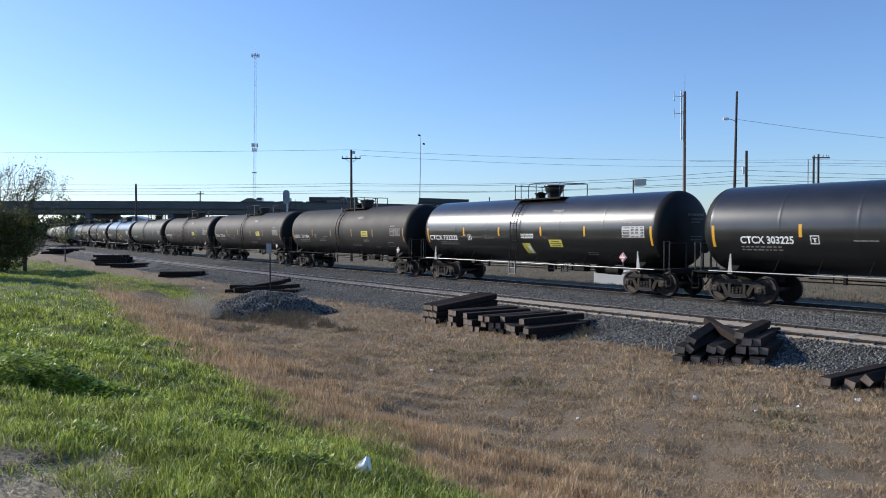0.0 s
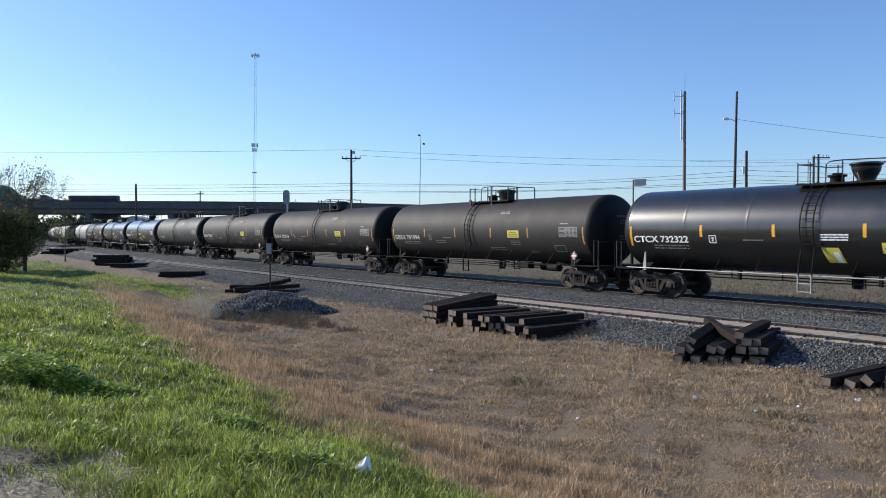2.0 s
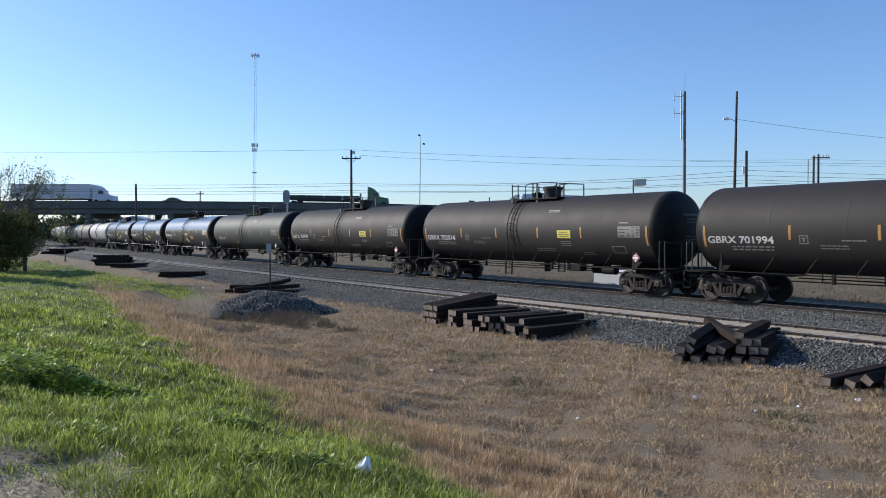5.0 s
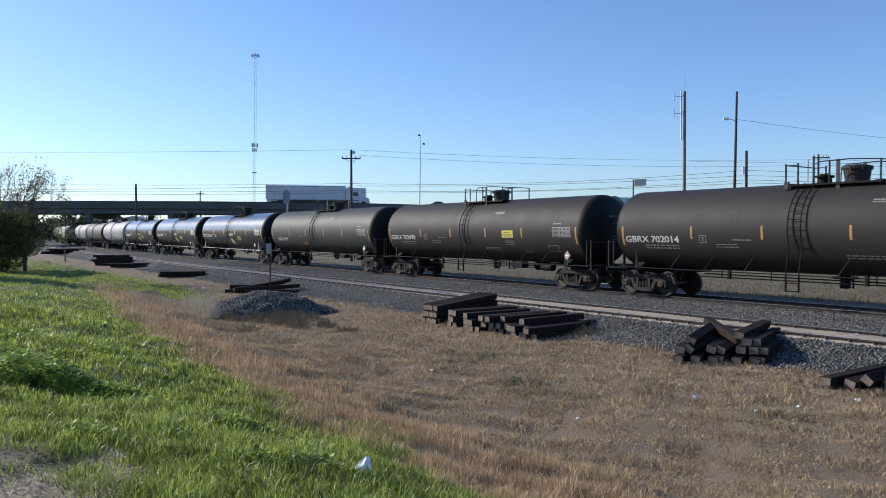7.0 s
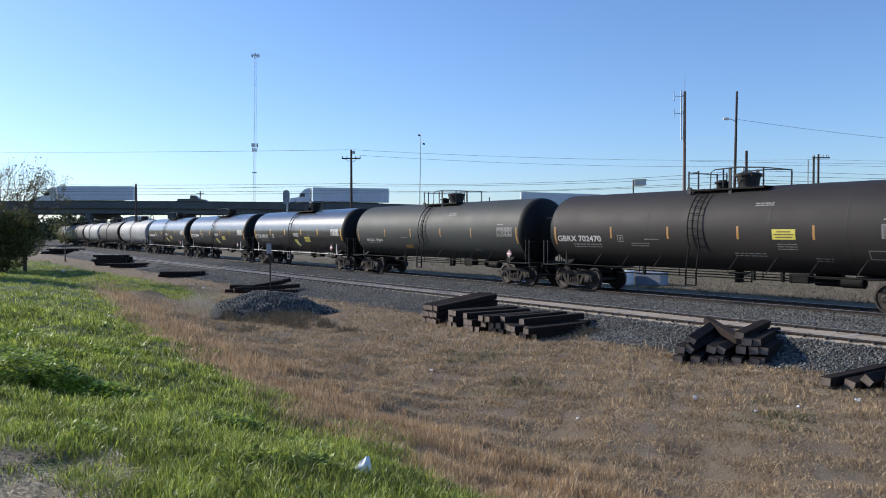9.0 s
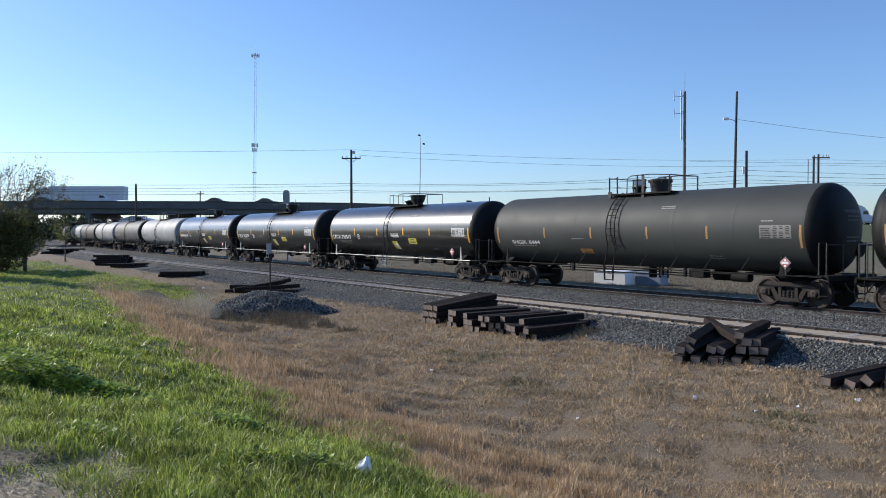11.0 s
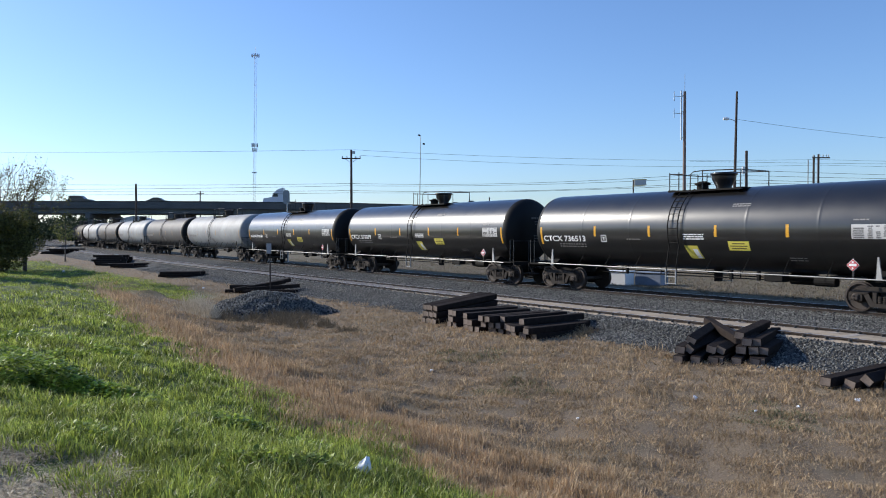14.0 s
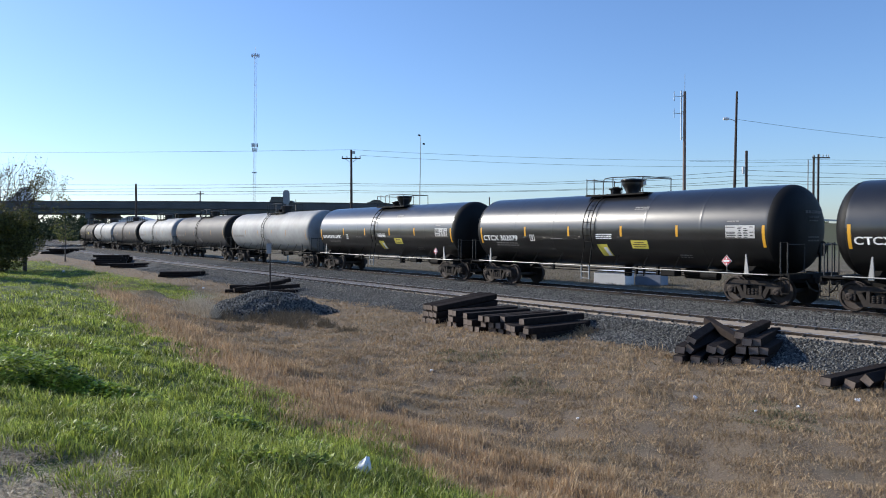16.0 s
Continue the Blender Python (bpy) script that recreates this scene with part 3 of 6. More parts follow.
    for sy in (-1, 1):
        y = sy * 0.85
        for x in (-1.15, -0.72, 0.35, 1.95):
            rod(bm, (x, y, 4.02), (x, y, top - (0.05 if x > 1.5 else 0)), 0.020 if gloss else 0.030, 6)
        if not gloss:
            box(bm, (0.62, y - 0.02 * sy, 4.30), (0.12, 0.03, 0.96))
            box(bm, (-1.12, y, 4.02), (0.16, 0.08, 0.24))
        if gloss:
            pipe(bm, [(-1.15, y, top - 0.06), (-0.55, y, top - 0.08)], 0.02)
            pipe(bm, [(-0.2, y, 4.05), (-0.18, y, top - 0.1), (-0.05, y, top - 0.02), (0.35, y, top), (1.95, y, top - 0.05)], 0.02)
        else:
            pipe(bm, [(-1.15, y, top - 0.06), (-0.72, y, top - 0.06), (-0.72, y, 4.3)], 0.02)
            pipe(bm, [(-0.2, y, 4.05), (-0.18, y, top - 0.1), (0.0, y, top), (1.0, y, top + 0.02), (1.95, y, top - 0.05)], 0.02)
    for x in (-1.15, 1.95):
        rod(bm, (x, -0.85, top - 0.05), (x, 0.85, top - 0.05), 0.02, 6)
    part("top_handrail", bm, M["dark_metal"], root)
    bm = bmesh.new()
    if gloss:
        lathe(bm, ((4.0, 0.27), (4.16, 0.28), (4.26, 0.33), (4.40, 0.41), (4.52, 0.44), (4.60, 0.44), (4.60, 0.49), (4.66, 0.49), (4.68, 0.44), (4.70, 0.0)), 28, "z", (0.66, 0, 0))
    else:
        lathe(bm, ((4.0, 0.38), (4.10, 0.38), (4.12, 0.36), (4.50, 0.42), (4.50, 0.46), (4.57, 0.46), (4.62, 0.3), (4.64, 0.0)), 24, "z", (0.80, 0, 0))
        for k in range(8):
            a = k * math.pi / 4
            box(bm, (0.80 + 0.44 * math.cos(a), 0.44 * math.sin(a), 4.52), (0.06, 0.06, 0.12))
    part("bonnet", bm, M["tank_black"] if gloss else M["tank_brown"], root, "dark steel valve bonnet", smooth=gloss)
    bm = bmesh.new()
    lathe(bm, ((4.0, 0.22), (4.26, 0.22), (4.28, 0.30), (4.34, 0.30), (4.36, 0.0)), 16, "z", (-0.28, 0.0, 0))
    box(bm, (-0.28, 0, 4.38), (0.30, 0.08, 0.05))
    part("manway", bm, M["under"], root)
    # outlet valve and brake gear below
    bm = bmesh.new()
    rod(bm, (0.45, 0, 1.08), (0.45, 0, 0.72), 0.16, 12)
    box(bm, (0.45, 0, 0.68), (0.22, 0.22, 0.10))
    box(bm, (0.45, 0, 0.98), (0.6, 0.5, 0.08))
    part("outlet_valve", bm, M["under"], root)
    bm = bmesh.new()
    rod(bm, (4.6, -0.55, 0.86), (5.3, -0.55, 0.86), 0.17, 14)
    rod(bm, (3.3, 0.2, 0.86), (4.2, 0.2, 0.86), 0.2, 14)
    box(bm, (4.3, -0.5, 0.98), (1.6, 0.1, 0.08))
    rod(bm, (-5.2, -0.3, 0.8), (4.6, -0.3, 0.8), 0.022, 6)
    rod(bm, (-5.2, 0.3, 0.88), (4.6, 0.3, 0.84), 0.022, 6)
    for x in (-4, -2, 1.6, 3):
        rod(bm, (x, -0.3, 0.8), (x, -0.3, 1.08), 0.02, 6)
    for x in (1.5, 2.6, -3.4):
        box(bm, (x, -0.7, 0.95), (0.09, 0.12, 0.34))
    box(bm, (3.4, -0.9, 0.94), (0.7, 0.4, 0.3), bevel=0.03)
    part("brake_gear", bm, M["under"], root)
    bm = bmesh.new()
    rod(bm, (8.35, 0.9, 1.9), (8.42, 0.9, 1.9), 0.26, 16)
    rod(bm, (8.30, 0.9, 1.1), (8.30, 0.9, 1.95), 0.03, 6)
    part("hand_brake", bm, M["under"], root)
    return root


def dress(root, style, mark, seed):
    """Tape, lettering and signs on the side that shows."""
    rng = random.Random(seed)
    gloss = style == "tank_black"
    o = -7.75
    tape = M["amber"] if gloss else M["amber_old"]
    tall = 0.042 if gloss else 0.032
    zt = ((2.30, 2.72) if gloss else (2.22, 2.68))
    for i, x in enumerate((0.02, 3.3, 6.15, 9.15, 11.9, 15.47)):
        bm = bmesh.new()
        end = i in (0, 5)
        decal(bm, o + x - tall * 1.3, o + x + tall * 1.3, 1.95 if end else zt[0], 2.70 if end else zt[1])
        part("reflector", bm, tape, root, "amber reflective tape strip")
    letters = M["mark"] if gloss else M["mark_dim"]
    if mark:
        lo, hi = (1.1, 3.05) if mark.endswith("225") else (0.16, 2.72)
        if style == "tank_olive":
            lettering(root, mark, o + 1.0, 1.92, 0.19, 1.9, M["mark_worn"])
        else:
            lettering(root, mark, o + lo, 2.08, 0.25, hi - lo, M["mark"] if gloss else M["mark_worn"])
    else:
        bm = bmesh.new()
        bars(bm, o + 0.3, o + 2.9, (2.10,), 0.2, rng)
        part("reporting_mark", bm, letters, root)
    if style in ("tank_white", "tank_grey"):
        bm = bmesh.new()
        decal(bm, o + 7.6, o + 8.3, 1.6, 1.95)
        part("notice", bm, M["mark_dim"], root)
        return
    bm = bmesh.new()
    bars(bm, o + 1.1, o + 2.7, (1.95, 1.85), 0.045, rng, 0.06)
    bars(bm, o + 5.0, o + 5.75, (2.18,), 0.035, rng, 0.02)
    bars(bm, o + 9.7, o + 10.4, (3.42, 3.35), 0.04, rng, 0.02)
    bars(bm, o + 11.8, o + 12.4, (1.6, 1.52), 0.03, rng, 0.04)
    bars(bm, o + 14.05, o + 14.55, (2.82,), 0.045, rng, 0.02)
    tagged(part("small_lettering", bm, M["mark_dim"], root), kind="stuff")
    bm = bmesh.new()
    if style != "tank_olive":
        for a, b, c, e in ((3.62, 3.92, 2.08, 2.11), (3.62, 3.92, 2.33, 2.36), (3.62, 3.65, 2.11, 2.33), (3.89, 3.92, 2.11, 2.33), (3.74, 3.80, 2.14, 2.27), (3.70, 3.84, 2.25, 2.28)):
            decal(bm, o + a, o + b, c, e)
    if gloss:
        bars(bm, o + 7.75, o + 8.65, (2.36, 2.28, 2.20), 0.045, rng, 0.02)
    elif style == "tank_brown":
        # a faint framed notice low on the shell and rows of small print
        for a, b, c, e in ((13.55, 14.25, 1.62, 1.645), (13.55, 14.25, 1.88, 1.905), (13.55, 13.58, 1.645, 1.88), (14.22, 14.25, 1.645, 1.88)):
            decal(bm, o + a, o + b, c, e)
        bars(bm, o + 10.6, o + 11.3, (2.05, 1.97, 1.89), 0.03, rng, 0.03)
        bars(bm, o + 8.9, o + 10.1, (1.72, 1.64), 0.035, rng, 0.05)
        bars(bm, o + 4.3, o + 5.2, (2.02, 1.93), 0.03, rng, 0.03)
    tagged(part("stencil", bm, letters, root), kind="stuff")
    if gloss:
        bm = bmesh.new()
        decal(bm, o + 7.85, o + 8.42, 1.50, 1.98, 0.006, lean=-0.12)
        part("notice", bm, M["yellow"], root, "yellow and white warning notice")
        bm = bmesh.new()
        decal(bm, o + 8.16, o + 8.36, 1.52, 1.86, 0.012, lean=-0.09)
        part("notice", bm, M["mark"], root)
        yx, yz = (9.62, 10.45), (1.83, 2.15)
    elif style == "tank_olive":
        yx, yz = (5.35, 6.05), (1.58, 1.78)
    else:
        yx, yz = (10.45, 11.28), (2.22, 2.56)
    bm = bmesh.new()
    decal(bm, o + yx[0], o + yx[1], yz[0], yz[1], 0.006)
    part("warning_sign", bm, M["yellow"] if style != "tank_olive" else M["amber_old"], root, "yellow warning sign")
    bm = bmesh.new()
    h = yz[1] - yz[0]
    for k, (a, b) in enumerate(((0.2, 0.8), (0.08, 0.92), (0.14, 0.86))):
        z = yz[1] - h * (0.30 + 0.26 * k)
        w = yx[1] - yx[0]
        decal(bm, o + yx[0] + w * a, o + yx[0] + w * b, z, z + h * 0.10, 0.011)
    tagged(part("sign_lettering", bm, M["sign_text"], root), kind="stuff")
    # data panel: a pale field with dark rules
    bm = bmesh.new()
    decal(bm, o + 14.0, o + 15.15, 2.26, 2.70, 0.006)
    part("data_panel", bm, M["panel"] if gloss else M["mark_dim"], root, "pale stencilled data panel")
    bm = bmesh.new()
    for k in range(7):
        z = 2.28 + k * 0.058
        for a, b in ((14.03, 14.42), (14.48, 14.66), (14.71, 14.89), (14.94, 15.12)):
            if rng.random() < 0.85:
                decal(bm, o + a + rng.uniform(0, 0.04), o + b - rng.uniform(0, 0.05), z, z + 0.026, 0.011)
    tagged(part("panel_lettering", bm, M["end_black"] if gloss else M["tank_brown"], root), kind="stuff")
    # hazard placard in its holder
    bm = bmesh.new()
    px, pz = o + (14.05 if gloss else 14.95), 1.46
    prism(bm, ((px - 0.2, pz), (px, pz - 0.2), (px + 0.2, pz), (px, pz + 0.2)), -1.50, -1.485)
    pl = part("placard", bm, M["mark"] if gloss else M["panel"], root, "diamond hazard placard, white with red")
    bm = bmesh.new()
    prism(bm, ((px - 0.18, pz), (px, pz - 0.18), (px + 0.18, pz), (px, pz + 0.18)), -1.508, -1.502)
    part("placard_field", bm, M["red"] if gloss else M["red_faded"], pl)
    bm = bmesh.new()
    box(bm, (px, -1.511, pz + 0.005), (0.24, 0.004, 0.075))
    part("placard_band", bm, M["mark"], pl)
    for dz, w in ((-0.10, 0.05), (0.09, 0.06)):
        bm = bmesh.new()
        box(bm, (px, -1.511, pz + dz), (w, 0.004, 0.065))
        part("placard_symbol", bm, M["mark"], pl)
    bm = bmesh.new()
    box(bm, (px, -1.47, pz - 0.1), (0.05, 0.03, 0.66))
    part("placard_holder", bm, M["dark_metal"], root)
    # faint lettering on the end that shows
    bm = bmesh.new()
    for k, (y0, y1, z) in enumerate(((-0.25, 0.75, 3.15), (-0.05, 0.55, 2.98), (-0.05, 0.5, 2.86), (-0.1, 0.6, 2.3), (-0.1, 0.6, 2.18))):
        x = 8.49 - 0.10 * (abs(z - Z_TANK)) ** 2 - 0.0
        yy = y0
        while yy < y1:
            w = rng.uniform(0.06, 0.16)
            rr = min(0.999, math.hypot(yy + w / 2, z - Z_TANK) / R_TANK)
            xe = HALF + 0.62 * math.sqrt(1 - rr ** 3.226) + 0.014
            box(bm, (xe, yy + w / 2, z), (0.006, w, 0.10 if k == 0 else 0.05))
            yy += w + 0.04
    tagged(part("end_lettering", bm, M["mark_faint"], root), kind="stuff")


M["mark_worn"] = mat("worn_white_lettering", (0.50, 0.49, 0.47), 0.6, spread=0.35, grain=25, bump=0.0)
M["red_faded"] = mat("faded_red_placard", (0.42, 0.13, 0.12), 0.5, spread=0.2, grain=40, bump=0.0)
M["mark_faint"] = mat("faint_grey_lettering", (0.10, 0.10, 0.10), 0.6, spread=0.3, grain=30, bump=0.0)
M["panel"] = mat("pale_data_panel", (0.55, 0.54, 0.52), 0.5, spread=0.15, grain=40, bump=0.0)
M["sign_text"] = mat("brown_sign_lettering", (0.12, 0.09, 0.03), 0.6, spread=0.2, grain=40, bump=0.0)

PITCH = 18.1
TRAIN = (
    (-1, "tank_black", "CTCX 303225", "glossy black tank car with white lettering and amber tape"),
    (0, "tank_black", "CTCX 732322", "glossy black tank car with white lettering and yellow notices"),
    (1, "tank_brown", "GBRX 701994", "weathered brown-black tank car with worn lettering"),
    (2, "tank_brown", "GBRX 702014", "weathered brown-black tank car with faded tape"),
    (3, "tank_brown", "GBRX 702470", "weathered brown-black tank car with a yellow sign"),
    (4, "tank_olive", "SHQX  8444", "weathered grey-green tank car with small worn lettering"),
    (5, "tank_black", "CTCX 736513", "glossy black tank car with bright amber tape"),
    (6, "tank_black", "CTCX 302079", "glossy black tank car with white lettering and a pale panel"),
    (7, "tank_black", "", "glossy black tank car with yellow signs"),
    (8, "tank_white", "", "dirty white tank car streaked with grime"),
    (9, "tank_grey", "", "weathered grey tank car"),
    (10, "tank_white", "", "dirty white tank car"),
    (11, "tank_grey", "", "weathered grey tank car"),
    (12, "tank_white", "", "dirty white tank car"),
    (13, "tank_brown", "", "weathered brown-black tank car at the end of the train"),
)
CARS = []
SLACK = {-1: 0.15, 5: 0.22}       # couplers drawn in or out


def build_train():
    bases = {True: base_car(True), False: base_car(False)}
    used = set()
    for n, style, mark, label in TRAIN:
        gloss = style == "tank_black"
        if gloss in used:
            ob = copy_thing(bases[gloss], Matrix())
        else:
            ob = bases[gloss]
            used.add(gloss)
        tagged(ob, label)
        CARS.append((n, ob, style, mark))
    for n, ob, style, mark in CARS:
        for c in ob.children:
            if c.name.split(".")[0] == "tank":
                c.material_slots[0].link = "OBJECT"
                c.material_slots[0].material = M[style]
                if style in ("tank_white",):
                    c.material_slots[1].link = "OBJECT"
                    c.material_slots[1].material = M[style]
        dress(ob, style, mark, n + 40)


def travel(t):
    return 7.2445 * (t - 0.001365 * t * t)


def motions():
    for n, ob, style, mark in CARS:
        rows = []
        for i in range(17):
            t = float(i)
            rows.append((t, on_plan(28.04 - SLACK.get(n, 0.0) + PITCH * n - travel(t), TRAIN_D, 0.0)))
        walk(ob, rows)
        if n > 9:
            continue
        # the wheels roll
        for tk in ob.children:
            for ws in tk.children:
                if ws.name.split(".")[0] != "wheelset":
                    continue
                q = ws.matrix_basis.translation.copy()
                walk(ws, [(k / 15, pose(q.x, q.y, q.z, 0, math.degrees(travel(k / 15) / 0.457) % 360, 0)) for k in range(241)])
    for ob, rows in VEHICLES:
        walk(ob, rows)


VEHICLES = []
build_track(TRAIN_D, "rusty railway track on grey ballast under the train", M["tie_wood"], -0.13, "railway_track_train")
build_track(NEAR_D, "railway track with worn rails and pale dusty ties", M["tie_conc"], -0.066, "railway_track_near", 1.7)
build_fill()
build_train()


# ---- the overpass and its approach ----
ROAD_X = (-620, -400, -300, -200, -120, -80, -50, -21, -5, 62, 120, 200, 300, 620)
ROAD_Z = (-0.4, 0.2, 3.2, 6.8, 7.85, 7.87, 7.78, 7.50, 7.12, 4.95, 2.9, 0.6, -0.4, -0.4)   # road surface
BRIDGE_Y0, BRIDGE_Y1 = 158.5, 174.0


def road_z(x):
    return float(np.interp(x, ROAD_X, ROAD_Z))


def crown(x):
    """The paving's height over the plain road line, on and beside the bridge."""
    return 0.42 * max(0.0, min(1.0, (60 - x) / 60, (x + 240) / 60))


def sweep_x(bm, xs, section, paved=False):
    """Carries a (y, z over the road) outline along x."""
    rings = [[bm.verts.new((x, y, road_z(x) + z + (crown(x) if paved and z > -0.01 else 0))) for y, z in section] for x in xs]
    k = len(section)
    for p, q in zip(rings, rings[1:]):
        for i in range(k):
            bm.faces.new((p[i], p[(i + 1) % k], q[(i + 1) % k], q[i]))
    bm.faces.new(rings[0])
    bm.faces.new(rings[-1][::-1])
    bmesh.ops.recalc_face_normals(bm, faces=bm.faces[:])
    return bm


def build_bridge():
    br = thing("overpass", "long grey concrete road overpass on piers over the tracks", "bridge")
    xs = [float(v) for v in range(-180, 1, 10)]
    y0, y1 = BRIDGE_Y0, BRIDGE_Y1
    part("deck", sweep_x(bmesh.new(), xs, ((y0, -0.45), (y1, -0.45), (y1, 0.42), (y0, 0.42))), M["bridge"], br)
    for y in (y0, y1 - 0.3):
        part("parapet", sweep_x(bmesh.new(), xs, ((y, 0.424), (y + 0.3, 0.424), (y + 0.22, 0.93), (y + 0.08, 0.93))), M["bridge"], br)
        part("parapet_cap", sweep_x(bmesh.new(), xs, ((y - 0.04, 0.932), (y + 0.34, 0.932), (y + 0.34, 1.04), (y - 0.04, 1.04))), M["dark_metal"], br)
    for y in (y0 + 1.0, y0 + 3.7, y0 + 6.4, y0 + 9.1, y0 + 11.8, y0 + 14.2):
        part("girder", sweep_x(bmesh.new(), xs, ((y - 0.35, -1.45), (y + 0.35, -1.45), (y + 0.1, -1.2), (y + 0.1, -0.453), (y - 0.1, -0.453), (y - 0.1, -1.2))), M["girder"], br)
    for x in (-150, -128, -108, -89, -71, -54.5, -38, -22, -6):
        z = road_z(x) - 1.45
        bm = bmesh.new()
        box(bm, (x, (y0 + y1) / 2, z - 0.5), (1.1, 15.0, 1.0), bevel=0.05)
        part("pier_cap", bm, M["bridge"], br)
        for y in (y0 + 1.6, y0 + 7.7, y0 + 13.6):
            bm = bmesh.new()
            box(bm, (x, y, (z - 1.0 - 0.7) / 2), (0.95, 0.95, z - 1.0 + 0.7), bevel=0.08)
            part("pier", bm, M["girder"], br)
    return br


def build_approach(name, xs, slope_near, label):
    """A grassed embankment that carries the road on."""
    bm = bmesh.new()
    y0, y1 = BRIDGE_Y0, BRIDGE_Y1
    rings = []
    for x in xs:
        h = road_z(x) + 0.65
        rings.append([bm.verts.new(v) for v in ((x, y0 - 1.5 - 2.6 * h, -0.65), (x, y0 - 1.5, road_z(x) - 0.06), (x, y1 + 1.5, road_z(x) - 0.06), (x, y1 + 1.5 + 2.6 * h, -0.65))])
    for p, q in zip(rings, rings[1:]):
        for i in range(3):
            bm.faces.new((p[i], p[i + 1], q[i + 1], q[i]))
    for r in (rings[0], rings[-1]):
        bm.faces.new(r)
    bmesh.ops.recalc_face_normals(bm, faces=bm.faces[:])
    ob = part(name, bm, M["verge"])
    tagged(ob, label, "embankment", kind="structure")
    part("carriageway", sweep_x(bmesh.new(), xs, ((y0, -0.05), (y1, -0.05), (y1, 0.0), (y0, 0.0)), True), M["asphalt"], ob)
    bm = bmesh.new()
    sweep_x(bm, xs, ((y0 + 0.2, 0.45), (y0 + 0.28, 0.45), (y0 + 0.28, 0.78), (y0 + 0.2, 0.78)))
    part("guard_rail", bm, M["metal"], ob)
    for x in np.arange(min(xs) + 1, min(max(xs), min(xs) + 200), 3.8):
        bm = bmesh.new()
        box(bm, (x, y0 + 0.36, road_z(x) + 0.36), (0.15, 0.15, 0.78))
        part("guard_post", bm, M["pole"], ob)
    return ob


M["verge"] = mat("dull_green_verge", (0.11, 0.125, 0.055), 0.95, spread=0.35, grain=3, big=0.15, bump=0.3, tint=(0.15, 0.13, 0.075))
M["asphalt"] = mat("grey_asphalt", (0.055, 0.055, 0.055), 0.9, spread=0.2, grain=8, big=0.3, bump=0.2)
build_bridge()
build_approach("embankment_east", [float(v) for v in range(0, 621, 20)], 1, "grassed embankment with a steel guard rail")
build_approach("embankment_west", [float(v) for v in range(-620, -179, 20)], 1, "grassed embankment carrying the road")


# ---- poles, wires, tower ----
def pole(x, y, top, r0, r1, label, material, lean=0.0, name="utility_pole", category="utility pole"):
    th = thing(name, label, category, m=pose(x, y, -0.8))
    bm = bmesh.new()
    rod(bm, (0, 0, 0), (lean, 0, top + 0.8), r0, 12, r1)
    part("shaft", bm, material, th)
    return th


